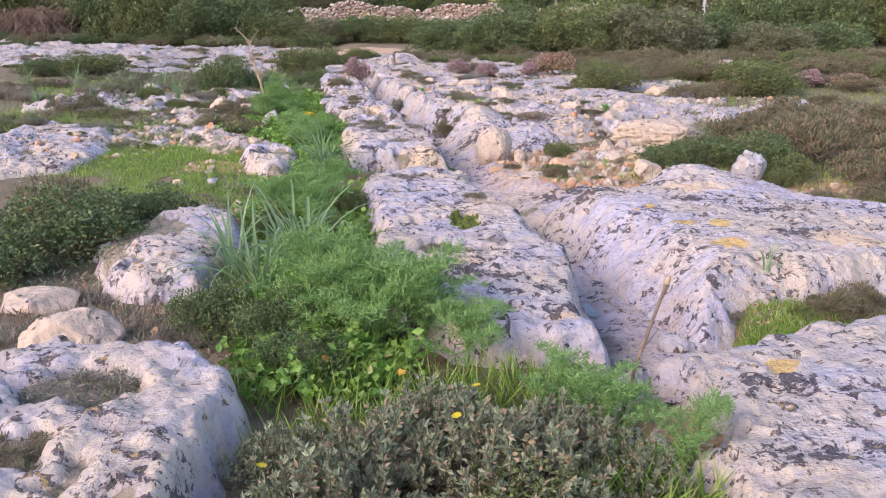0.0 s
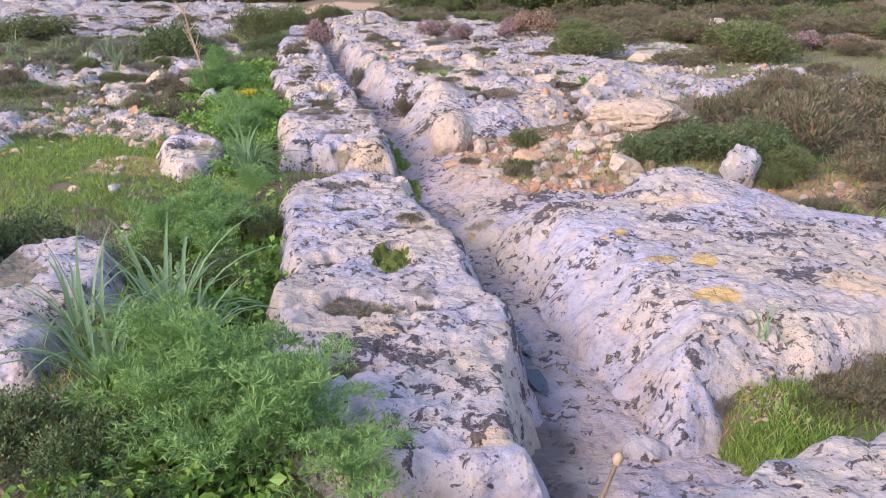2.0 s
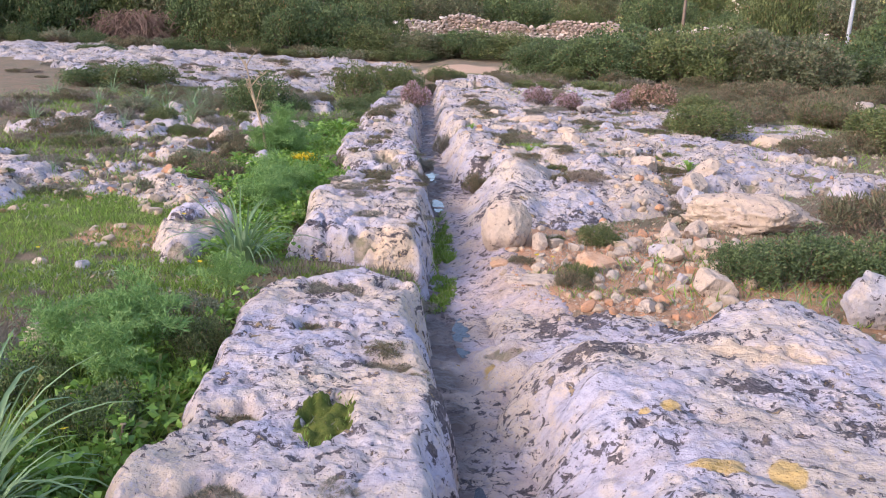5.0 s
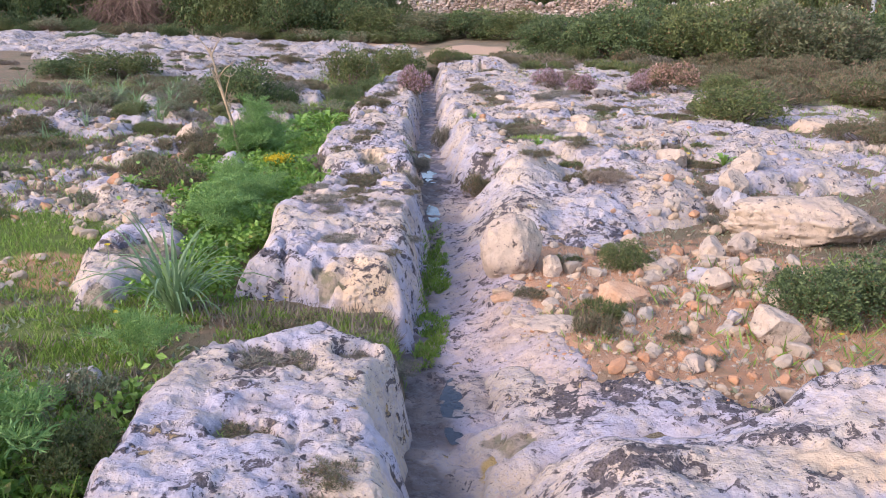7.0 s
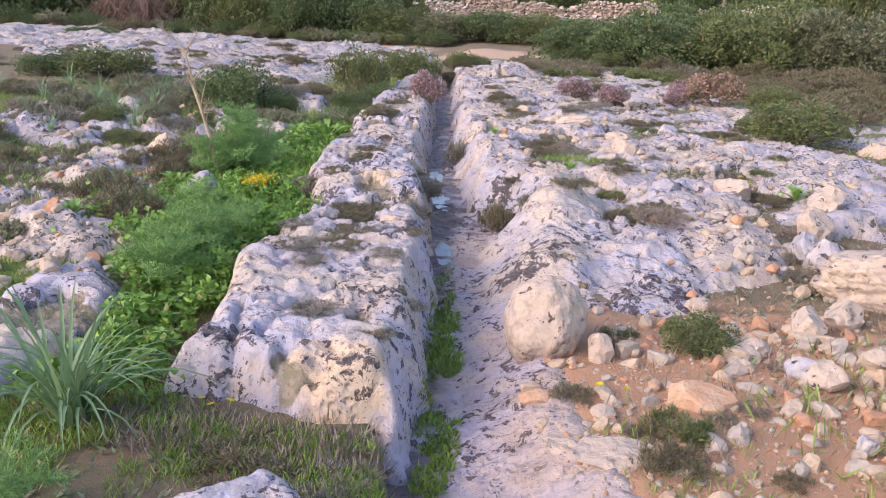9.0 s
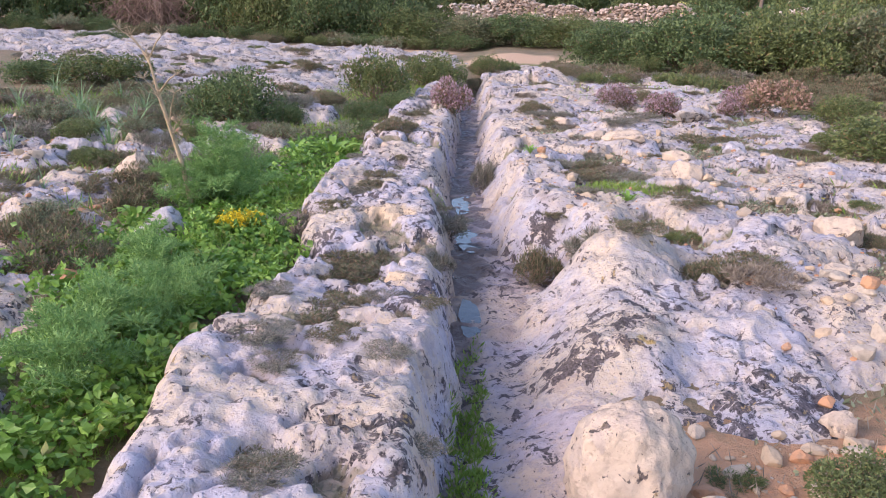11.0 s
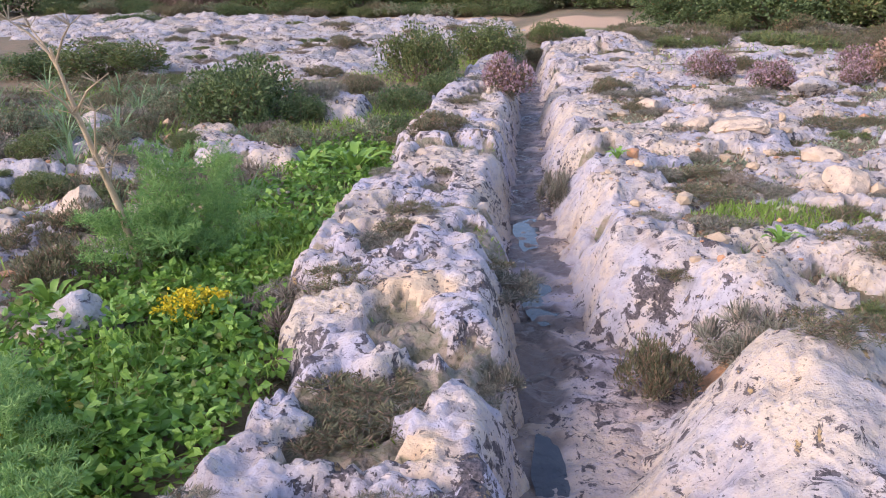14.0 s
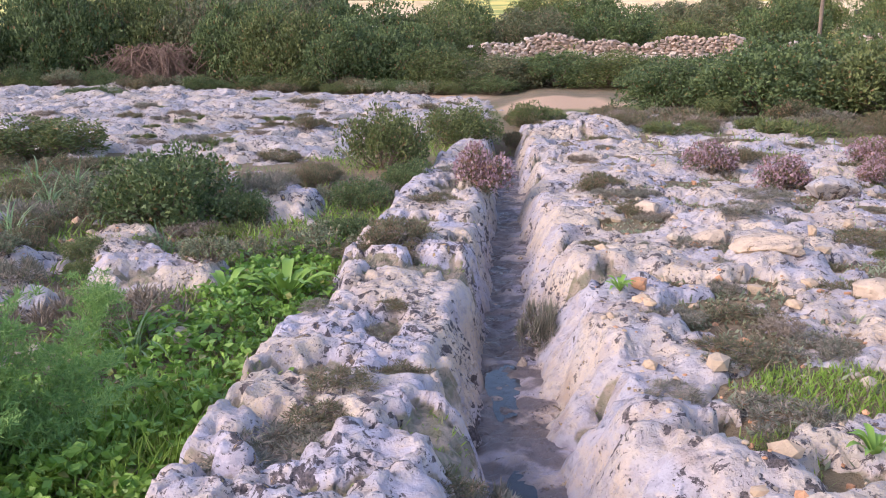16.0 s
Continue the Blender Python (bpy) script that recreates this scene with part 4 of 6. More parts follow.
def asphodel(x, y, size=1.0, count=26, seed=0, label="asphodel clump with long arching grey-green strap leaves"):
    rng = random.Random(seed)
    ob = tagged(new("asphodel"), label, "plant", "asphodels")
    ob.matrix_basis = pose(x, y, float(surface(x, y)[0]), 0, 0, rng.uniform(0, 360))
    for i in range(count):
        leaf = part("leaf", rng.choice(STRAPS), STRAP, ob)
        s = size * rng.uniform(0.65, 1.15)
        leaf.matrix_basis = pose(rng.uniform(-0.03, 0.03), rng.uniform(-0.03, 0.03), 0, 0, rng.uniform(-10, 30), i * 137.5 + rng.uniform(-20, 20)) @ Matrix.Scale(s, 4)


def asphodels_at(rows, first=0):
    for i, (x, y, s, n) in enumerate(rows, first):
        asphodel(x, y, s, n, 400 + i)


asphodels_at(((-0.88, 5.0, 1.45, 60), (-1.02, 4.5, 1.3, 40), (-1.14, 8.2, 1.3, 80), (1.87, 4.74, 0.55, 12), (-2.6, 13.96, 0.8, 22), (-4.5, 16.7, 0.9, 26), (-4.8, 15.8, 0.85, 22), (-6.4, 18.1, 1.0, 26), (-5.4, 17.0, 0.9, 24), (2.55, 8.25, 0.5, 14), (-3.2, 12.2, 0.5, 16), (-3.9, 12.9, 0.5, 14), (-5.2, 14.2, 0.7, 20), (-5.9, 16.3, 0.8, 22), (2.9, 19.6, 0.6, 14), (-3.6, 14.0, 0.5, 14), (-7.0, 16.8, 0.9, 22), (-5.0, 18.3, 1.0, 24), (-6.0, 15.0, 0.9, 22), (-4.4, 14.6, 0.8, 20),), 0)
asphodels_at(((-7.6, 18.4, 1.0, 22), (-5.6, 19.0, 0.9, 20), (-3.6, 15.9, 0.7, 18), (-6.8, 14.6, 0.9, 20), (-4.2, 10.9, 0.5, 14), (-4.9, 12.9, 0.7, 18), (-8.2, 17.4, 1.0, 20), (-5.2, 15.6, 1.0, 26), (-4.6, 15.2, 0.9, 24), (-5.6, 17.6, 1.0, 24), (-6.2, 16.9, 1.0, 26), (-0.70, 4.75, 1.2, 30), (-1.25, 4.9, 1.2, 30)), 20)


def frond_mesh(rng, length=0.34):
    """A feathery frond: midrib, side ribs, thread-like segments."""
    pieces, p, w = [], [], []
    u = np.linspace(0, 1, 6)
    rib = np.stack([length * u, 0 * u, 0.45 * length * np.sin(u * 1.7) - 0.25 * length * u ** 2], 1)
    pieces.append(tube(rib, np.linspace(0.0030, 0.0008, 6), 3))
    for k in np.linspace(0.22, 0.98, 10):
        base = np.array([np.interp(k, u, rib[:, i]) for i in range(3)])
        for side in (-1, 1):
            reach = length * 0.42 * (1.15 - k) + 0.02
            d = unit(np.array([0.65, side, 0.25 + 0.3 * rng.normal()]))
            for j in range(8):
                at = base + d * reach * (j + 0.5) / 8
                for _ in range(2):
                    p.append(at)
                    w.append(unit(d * 0.7 + rng.normal(size=3) * 0.75 + np.array([0.2, 0, 0.3])))
    p, w = np.array(p), np.array(w)
    pieces.append(leaves(p, w, rng.uniform(0.020, 0.046, len(p)), 0.0058, rng))
    return merged(pieces)


FRONDS = [mesh_from("frond", *frond_mesh(np.random.default_rng(500 + i)), smooth=False) for i in range(3)]


def fennel(x, y, size=1.0, count=18, seed=0, height=0.35):
    rng = random.Random(seed)
    ob = tagged(new("fennel"), "feathery bright green wild fennel plant beside the ridge", "plant", "wild fennel")
    ob.matrix_basis = pose(x, y, float(surface(x, y)[0]), 0, 0, rng.uniform(0, 360))
    part("stem", mesh_from("stem", *tube([(0, 0, -0.02), (0.01, 0, height * 0.5), (0, 0.015, height)], [0.007, 0.005, 0.002], 5)), FENNEL, ob)
    for i in range(count):
        u = rng.uniform(0, 0.9)
        leaf = part("frond", rng.choice(FRONDS), FENNEL, ob)
        leaf.matrix_basis = pose(0, 0, height * u, rng.uniform(-25, 25), -rng.uniform(5, 62), i * 137.5 + rng.uniform(-25, 25)) @ Matrix.Scale(size * rng.uniform(0.7, 1.2) * (1.1 - 0.4 * u), 4)


def fennels_at(rows, first=0):
    for i, (x, y, s, n, h) in enumerate(rows, first):
        fennel(x, y, s, n, 520 + i, h)


fennels_at(((-0.10, 3.85, 1.0, 26, 0.26), (0.10, 3.62, 0.85, 18, 0.2), (-0.42, 4.15, 1.0, 26, 0.28), (-0.62, 4.0, 0.9, 20, 0.25), (-0.35, 3.75, 0.9, 20, 0.24), (-0.72, 4.35, 0.9, 18, 0.25), (-1.05, 6.5, 1.0, 26, 0.22), (-1.3, 6.25, 0.8, 18, 0.2), (-0.95, 6.05, 0.8, 16, 0.2), (-0.98, 7.5, 0.7, 14, 0.15), (0.62, 2.95, 0.7, 16, 0.16), (0.45, 3.1, 0.7, 14, 0.14), (0.9, 2.75, 0.7, 12, 0.12), (-1.55, 9.75, 0.9, 20, 0.18), (-1.65, 10.15, 0.9, 22, 0.2), (-1.5, 10.5, 0.8, 18, 0.18),), 0)
fennels_at(((-1.8, 10.9, 0.8, 16, 0.2), (-2.42, 12.85, 1.1, 30, 0.5), (-2.25, 13.05, 0.9, 20, 0.35), (-2.6, 12.6, 0.9, 20, 0.3), (-1.95, 11.0, 0.8, 16, 0.2), (-2.75, 13.9, 0.8, 16, 0.3), (4.7, 8.1, 0.9, 16, 0.2),), 16)


def dead_stalk(x, y):
    """The dry fennel stalk of last year, leaning, with its bare branches."""
    rng = random.Random(9)
    ob = tagged(new("dead_fennel"), "tall dry straw-coloured fennel stalk with bare branches", "plant")
    ob.matrix_basis = pose(x, y, float(surface(x, y)[0]), 0, 0, 0)
    tip = Vector((-0.20, -0.22, 1.18))
    part("stalk", mesh_from("stalk", *tube([(0, 0, -0.04), tip * 0.35 + Vector((0.02, 0, 0)), tip * 0.7, tip], [0.020, 0.017, 0.012, 0.006], 6)), STRAW, ob)
    for i in range(12):
        base = tip * rng.uniform(0.38, 0.98)
        d = Vector((rng.uniform(-1, 1), rng.uniform(-1, 1), rng.uniform(0.7, 1.5))).normalized() * rng.uniform(0.12, 0.32)
        rows = [tube([base, base + d * 0.55 + Vector((0, 0, 0.02)), base + d], [0.008, 0.006, 0.003], 4)]
        for _ in range(9):
            e = Vector((rng.uniform(-1, 1), rng.uniform(-1, 1), rng.uniform(0.1, 1))).normalized() * 0.07
            rows.append(tube([base + d, base + d + e], [0.003, 0.002], 3))
        tagged(part("branch", mesh_from("branch", *merged(rows)), STRAW, ob), kind="stuff")


dead_stalk(-2.55, 12.72)


def dry_stem(x, y, top, name="dry_weed", label="thin dry reddish-brown stem standing in the scrub"):
    ob = tagged(new(name), label, "plant")
    ob.matrix_basis = pose(x, y, float(surface(x, y)[0]), 0, 0, 0)
    t = Vector(top)
    part("stalk", mesh_from("stalk", *tube([(0, 0, -0.03), t * 0.5 + Vector((-0.012, 0, 0)), t], [0.010, 0.008, 0.006], 5)), WOOD, ob)
    part("head", mesh_from("head", *tube([t * 0.985, t * 1.0, t * 1.03, t * 1.045], [0.002, 0.011, 0.012, 0.004], 6)), STRAW, ob)
    for k, d in ((0.45, Vector((-0.05, 0, 0.07))), (0.6, Vector((0.05, 0.02, 0.06)))):
        part("branch", mesh_from("branch", *tube([t * k, t * k + d], [0.003, 0.001], 4)), WOOD, ob)


dry_stem(0.66, 2.98, (0.15, 0.0, 0.62))
dry_stem(-0.62, 5.55, (0.0, 0.02, 0.16), label="short pale broken stem in the greenery")


def rosette(x, y, size, seed):
    """A low rosette of broad toothed leaves."""
    rng = np.random.default_rng(seed)
    ob = tagged(new("leafy_rosette"), "low rosette of broad bright green leaves", "plant", "leafy rosettes")
    ob.matrix_basis = pose(x, y, float(surface(x, y)[0]))
    for i in range(13):
        u = np.linspace(0, 1, 7)
        r, z = size * u, size * (0.75 * np.sin(u * 1.9) - 0.25 * u)
        w = size * 0.13 * np.sin(np.pi * np.clip(u * 0.92 + 0.06, 0, 1)) * (1 + 0.25 * np.cos(u * 30))
        v = np.stack([np.stack([r, w, z + w * 0.4], 1), np.stack([r, 0 * u, z], 1), np.stack([r, -w, z + w * 0.4], 1)], 1).reshape(-1, 3)
        q = np.array([(3 * k + j, 3 * k + j + 1, 3 * k + j + 4, 3 * k + j + 3) for k in range(6) for j in (0, 1)])
        leaf = part("leaf", mesh_from("leaf", v, q), WEED, ob)
        leaf.matrix_basis = pose(0, 0, 0, 0, float(rng.uniform(-25, 10)), i * 137.5) @ Matrix.Scale(float(rng.uniform(0.7, 1.1)), 4)


for i, (x, y, s) in enumerate(((-2.27, 15.0, 0.30), (-2.6, 14.9, 0.22), (-2.7, 12.2, 0.2), (-0.45, 3.55, 0.16), (-0.25, 6.0 - 2.55, 0.13), (-0.35, 15.0, 0.1), (-2.9, 11.0, 0.15), (2.4, 12.9, 0.16), (0.55, 13.35, 0.12), (-1.75, 12.1, 0.14))):
    rosette(x, y, s, 560 + i)


def yellow_clump(x, y, r, h, count, name, label):
    rng = np.random.default_rng(int(abs(x * 100)))
    ob = tagged(new(name), label, "plant", "yellow flowers")
    ob.matrix_basis = pose(x, y, float(surface(x, y)[0]))
    rows, heads = [], []
    for i in range(count):
        a, d = rng.uniform(0, 6.28), math.sqrt(rng.uniform(0, 1)) * r
        top = np.array([math.cos(a) * d, math.sin(a) * d, h * rng.uniform(0.75, 1.05) * (1 - 0.25 * (d / r) ** 2)])
        rows.append(tube([top * np.array([0.5, 0.5, 0]) - [0, 0, 0.01], top * np.array([0.8, 0.8, 0.6]), top], [0.0025, 0.002, 0.0015], 3))
        n = 10
        heads.append(leaves(top + rng.normal(size=(n, 3)) * 0.010, unit(rng.normal(size=(n, 3)) * [1, 1, 0.4] + [0, 0, 0.3]), 0.020, 0.014, rng))
    part("stem", mesh_from("stem", *merged(rows)), WEED, ob)
    tagged(part("bloom", mesh_from("bloom", *merged(heads), smooth=False), YELLOW, ob), kind="stuff")
    n = count * 7
    p = np.stack([rng.normal(size=n) * r * 0.55, rng.normal(size=n) * r * 0.55, rng.uniform(0.0, h * 0.8, n)], 1)
    part("foliage", mesh_from("foliage", *leaves(p, unit(rng.normal(size=(n, 3)) + [0, 0, 0.4]), 0.045, 0.016, rng, 0.1), smooth=False), WEED, ob)


yellow_clump(-1.90, 12.12, 0.17, 0.20, 95, "yellow_flower_clump", "dense clump of bright yellow flowers above green leaves")
yellow_clump(-1.95, 11.15, 0.15, 0.12, 26, "yellow_flower_clump", "thin patch of yellow flowers in the herbs")


def daisy(x, y, h, seed):
    rng = np.random.default_rng(seed)
    ob = tagged(new("yellow_daisy"), "single bright yellow wildflower on a thin stem", "flower", "yellow wildflowers")
    ob.matrix_basis = pose(x, y, float(surface(x, y)[0]), float(rng.uniform(-15, 15)), float(rng.uniform(-15, 15)), 0)
    part("stem", mesh_from("stem", *tube([(0, 0, -0.01), (0.004, 0, h * 0.5), (0, 0, h)], 0.0016, 3)), WEED, ob)
    a = np.arange(13) * 2 * np.pi / 13
    v, q = [], []
    for i, t in enumerate(a):
        d, e = np.array([math.cos(t), math.sin(t), 0.25]), np.array([-math.sin(t), math.cos(t), 0]) * 0.0045
        c = np.array([0, 0, h])
        v += [c, c + d * 0.010 + e, c + d * 0.021, c + d * 0.010 - e]
        q.append((4 * i, 4 * i + 1, 4 * i + 2, 4 * i + 3))
    part("petals", mesh_from("petals", np.array(v), np.array(q), smooth=False), YELLOW, ob)


for i, (x, y, h) in enumerate(((0.18, 2.75, 0.30), (0.10, 2.62, 0.28), (-0.62, 2.3, 0.2), (-0.72, 8.42, 0.07), (-0.66, 8.40, 0.06), (-0.62, 8.43, 0.07), (-1.35, 7.95, 0.1), (-1.75, 8.6, 0.1), (0.95, 9.05, 0.05), (0.85, 9.05, 0.06), (2.35, 8.45, 0.10), (2.0, 14.0, 0.08),
                               (-3.0, 14.35, 0.12), (-3.05, 14.3, 0.12), (-0.75, 5.4, 0.2), (4.5, 15.3, 0.1), (4.2, 15.8, 0.1), (-3.3, 8.4, 0.06), (-2.6, 8.1, 0.06), (-3.6, 9.9, 0.06), (2.1, 13.3, 0.08), (-1.3, 8.7, 0.12), (1.3, 17.5, 0.1), (-2.95, 13.0, 0.1), (-2.2, 14.2, 0.1))):
    daisy(x, y, h, 600 + i)


def dead_leaf(x, y, z, seed):
    rng = np.random.default_rng(seed)
    v, q = sheet(np.linspace(-0.03, 0.03, 5), np.linspace(-0.02, 0.02, 4), lambda a, b: 0.25 * np.abs(b) + 4 * a * a * 3 + 0.006 * np.sin(a * 160))
    v[:, 1] *= np.cos(v[:, 0] / 0.03 * 1.35)
    ob = part("dead_leaf", mesh_from("dead_leaf", v, q), ORANGE)
    ob.matrix_basis = pose(x, y, float(surface(x, y)[0]) + z, float(rng.uniform(20, 70)), float(rng.uniform(-30, 30)), float(rng.uniform(0, 360)))
    tagged(ob, "curled orange dead leaf caught in the greenery", "leaf", "dead leaves")


dead_leaf(-0.52, 3.35, 0.14, 1)
dead_leaf(-0.18, 3.28, 0.12, 2)
dead_leaf(-0.82, 4.85, 0.22, 3)

# ---- shrubs where they stand ----


def shrubs_at(rows, first=0):
    for key, x, y, s, sz in rows:
        place(key, x, y, s, sz)


shrubs_at((("mid0", -2.55, 5.55, 0.62, 0.46), ("mid1", -2.15, 6.25, 0.36, 0.34), ("heath0", -2.9, 6.3, 0.45, 0.5), ("mid1", -2.75, 4.9, 0.42, 0.36), ("mid1", -0.82, 3.85, 0.26, 0.30), ("mid0", -0.62, 3.45, 0.26, 0.26), ("mid1", -1.15, 4.0, 0.26, 0.30), ("mid2", -0.75, 6.55, 0.22, 0.28), ("mid0", -0.82, 5.75, 0.26, 0.26), ("grey0", -1.02, 6.95, 0.24, 0.26), ("mid1", -1.25, 6.0, 0.22, 0.26), ("mid0", 2.40, 9.05, 0.36, 0.34), ("mid1", 2.85, 9.2, 0.44, 0.42), ("mid0", 3.35, 9.0, 0.46, 0.45), ("mid2", 3.22, 8.12, 0.17, 0.22), ("mid2", 3.5, 8.5, 0.3, 0.3), ("heath1", 4.0, 9.6, 0.7, 0.75), ("heath2", 4.7, 10.6, 0.8, 0.75), ("heath0", 3.9, 11.1, 0.6, 0.55), ("heath1", 5.3, 9.4, 0.8, 0.8),))
shrubs_at((("heath2", 5.7, 11.6, 0.9, 0.7), ("heath0", 4.9, 12.4, 0.7, 0.55), ("heath2", 4.3, 8.4, 0.5, 0.5), ("heath1", 6.4, 10.3, 0.9, 0.8), ("heath0", 3.9, 7.5, 0.35, 0.25), ("heath0", 3.3, 7.35, 0.25, 0.2), ("heath1", 2.15, 4.42, 0.22, 0.22), ("heath0", 2.35, 4.6, 0.2, 0.2), ("heath2", 2.9, 4.75, 0.25, 0.2), ("tuft1", 1.9, 2.7, 0.22, 0.2), ("tuft0", 1.62, 4.48, 0.10, 0.10), ("tuft3", 1.95, 4.38, 0.10, 0.12), ("grey0", -0.28, 2.55, 0.30, 0.34), ("grey1", 0.12, 2.52, 0.30, 0.34), ("grey0", 0.40, 2.72, 0.24, 0.28), ("grey1", -0.55, 2.55, 0.20, 0.24), ("grey1", -0.05, 2.85, 0.26, 0.30), ("grey0", 0.25, 2.35, 0.30, 0.34), ("grey1", -0.35, 2.25, 0.28, 0.32), ("grey0", 0.62, 2.55, 0.2, 0.22), ("mid2", 0.25, 2.2, 0.3, 0.25), ("pink1", 2.6, 20.0, 0.55, 0.55), ("pink0", 0.36, 20.0, 0.30, 0.32), ("pink0", 1.0, 19.15, 0.32, 0.34),))
shrubs_at((("pink0", 2.25, 21.4, 0.32, 0.34), ("pink0", -1.86, 18.6, 0.33, 0.45), ("pink0", 7.3, 17.5, 0.4, 0.35), ("pink1", 8.0, 17.3, 0.35, 0.35), ("pink0", 1.95, 19.9, 0.25, 0.28), ("mid2", -3.4, 20.5, 0.58, 0.82), ("mid2", -3.15, 23.6, 0.75, 0.7), ("mid0", -4.15, 16.95, 0.66, 0.74), ("mid1", -3.55, 17.0, 0.3, 0.35), ("mid2", -8.1, 20.3, 1.0, 0.6), ("mid1", -9.0, 20.0, 0.7, 0.5), ("mid0", -2.78, 17.9, 0.32, 0.34), ("heath0", -5.0, 20.9, 0.38, 0.25), ("heath1", -5.8, 24.0, 0.42, 0.3), ("heath2", -0.85, 24.8, 0.38, 0.35), ("heath0", -0.7, 18.65, 0.32, 0.25), ("heath1", 0.5, 25.2, 0.4, 0.35), ("heath2", -2.35, 24.3, 0.35, 0.4), ("mid2", -2.45, 26.2, 0.45, 0.5), ("mid1", -15.4, 32.0, 1.0, 0.4),))
shrubs_at((("heath0", -1.9, 16.0, 0.34, 0.24), ("mid1", -2.45, 16.6, 0.3, 0.28), ("mid0", -2.7, 19.2, 0.35, 0.35), ("heath1", 0.02, 12.36, 0.20, 0.34), ("tuft0", 0.40, 12.42, 0.28, 0.36), ("tuft0", -0.72, 13.08, 0.17, 0.30), ("tuft0", -0.55, 11.95, 0.11, 0.2), ("tuft2", -1.57, 12.32, 0.30, 0.34), ("tuft0", -0.78, 15.15, 0.16, 0.5), ("heath0", 1.05, 11.85, 0.24, 0.22), ("tuft2", 1.25, 11.55, 0.25, 0.2), ("tuft2", -2.9, 14.45, 0.45, 0.42), ("tuft2", -3.3, 14.3, 0.3, 0.35), ("grey0", -2.5, 16.1, 0.3, 0.3), ("heath2", -3.0, 11.6, 0.35, 0.35), ("heath0", -2.6, 11.2, 0.35, 0.32), ("heath1", -2.85, 12.5, 0.3, 0.35), ("heath0", -3.3, 13.3, 0.3, 0.3), ("mid2", -5.0, 15.0, 0.3, 0.25), ("heath2", -5.6, 13.4, 0.5, 0.4),))
shrubs_at((("mid2", 1.32, 9.75, 0.24, 0.20), ("tuft3", 1.15, 8.75, 0.17, 0.2), ("heath1", 4.5, 27.5, 0.7, 0.6), ("heath2", 6.5, 27.0, 0.8, 0.7), ("heath0", 2.2, 27.6, 0.6, 0.6), ("heath2", 8.5, 26.5, 0.8, 0.7), ("heath1", 10.5, 26, 0.9, 0.7), ("mid2", 0.9, 28.0, 0.5, 0.5), ("heath0", 13, 27, 0.9, 0.7), ("tuft1", 1.1, 8.45, 0.16, 0.2), ("heath1", 0.8, 20.9, 0.3, 0.25), ("heath1", 3.6, 21.0, 0.6, 0.5), ("mid2", 3.4, 19.4, 0.5, 0.45),))
# moss and tufts in the hollows of the rock


def tufts_at(rows, first=0):
    for i, (x, y, s) in enumerate(rows, first):
        place("tuft%d" % (i % 2), x, y, s * 1.3, s * 0.62)


tufts_at(((-0.27, 7.31, 0.19), (-0.17, 6.69, 0.15), (0.05, 7.45, 0.12), (-0.21, 5.67, 0.11), (0.28, 6.30, 0.13), (0.12, 5.0, 0.13), (-0.1, 5.1, 0.15), (0.02, 4.40, 0.15), (0.36, 5.05, 0.09), (-0.50, 9.18, 0.13), (-0.76, 9.68, 0.1), (-0.95, 11.5, 0.24), (-0.75, 11.45, 0.16), (-0.80, 10.35, 0.2), (-1.58, 13.78, 0.17), (-1.22, 13.8, 0.15), (-1.40, 12.9, 0.2), (-1.3, 13.15, 0.15), (-1.48, 14.42, 0.14), (-1.48, 14.7, 0.12), (-1.7, 15.7, 0.26), (-0.8, 11.9, 0.12), (-1.35, 2.85, 0.22), (-1.4, 2.3, 0.18), (-0.05, 8.02, 0.16), (-0.4, 8.1, 0.2),), 0)
tufts_at(((0.15, 7.95, 0.12), (-1.45, 11.85, 0.2), (-0.6, 10.9, 0.12), (-1.95, 17.0, 0.2), (-2.2, 19.5, 0.25), (-2.1, 17.8, 0.2),), 26)
tufts_at(((-1.52, 12.41, 0.2), (-0.96, 11.34, 0.17), (-0.84, 9.97, 0.13), (-0.6, 10.12, 0.11), (-0.48, 10.57, 0.16), (-0.78, 10.63, 0.13), (-1.09, 10.65, 0.12), (-0.81, 12.87, 0.13), (-0.6, 11.75, 0.1), (-1.34, 13.41, 0.14), (-0.73, 12.87, 0.2), (-1.85, 15.71, 0.2), (-1.88, 14.52, 0.1), (-2.08, 15.82, 0.2), (-0.71, 9.78, 0.1), (-1.34, 12.34, 0.16), (-0.45, 9.03, 0.11), (-0.12, 8.88, 0.08), (-0.11, 9.46, 0.09), (-0.72, 10.92, 0.1), (-0.33, 9.9, 0.09), (-0.37, 10.77, 0.09), (0.14, 7.72, 0.09), (0.24, 6.42, 0.1), (0.32, 5.22, 0.07), (0.43, 6.17, 0.07)), 32)
# the pavement beside the rut
tufts_at(((0.33, 13.65, 0.2), (0.17, 14.27, 0.2), (-0.07, 13.85, 0.12), (0.85, 15.42, 0.2), (0.12, 16.42, 0.2), (-0.58, 16.22, 0.1), (-0.11, 14.72, 0.16), (0.07, 12.93, 0.1), (-0.53, 18.17, 0.2), (0.25, 14.9, 0.2), (0.55, 14.5, 0.18), (0.9, 13.2, 0.2), (0.45, 17.2, 0.22), (1.2, 16.8, 0.25), (0.7, 18.2, 0.22), (0.6, 11.95, 0.16), (0.9, 11.6, 0.16), (1.25, 12.0, 0.2)), 60)
rng = np.random.default_rng(700)
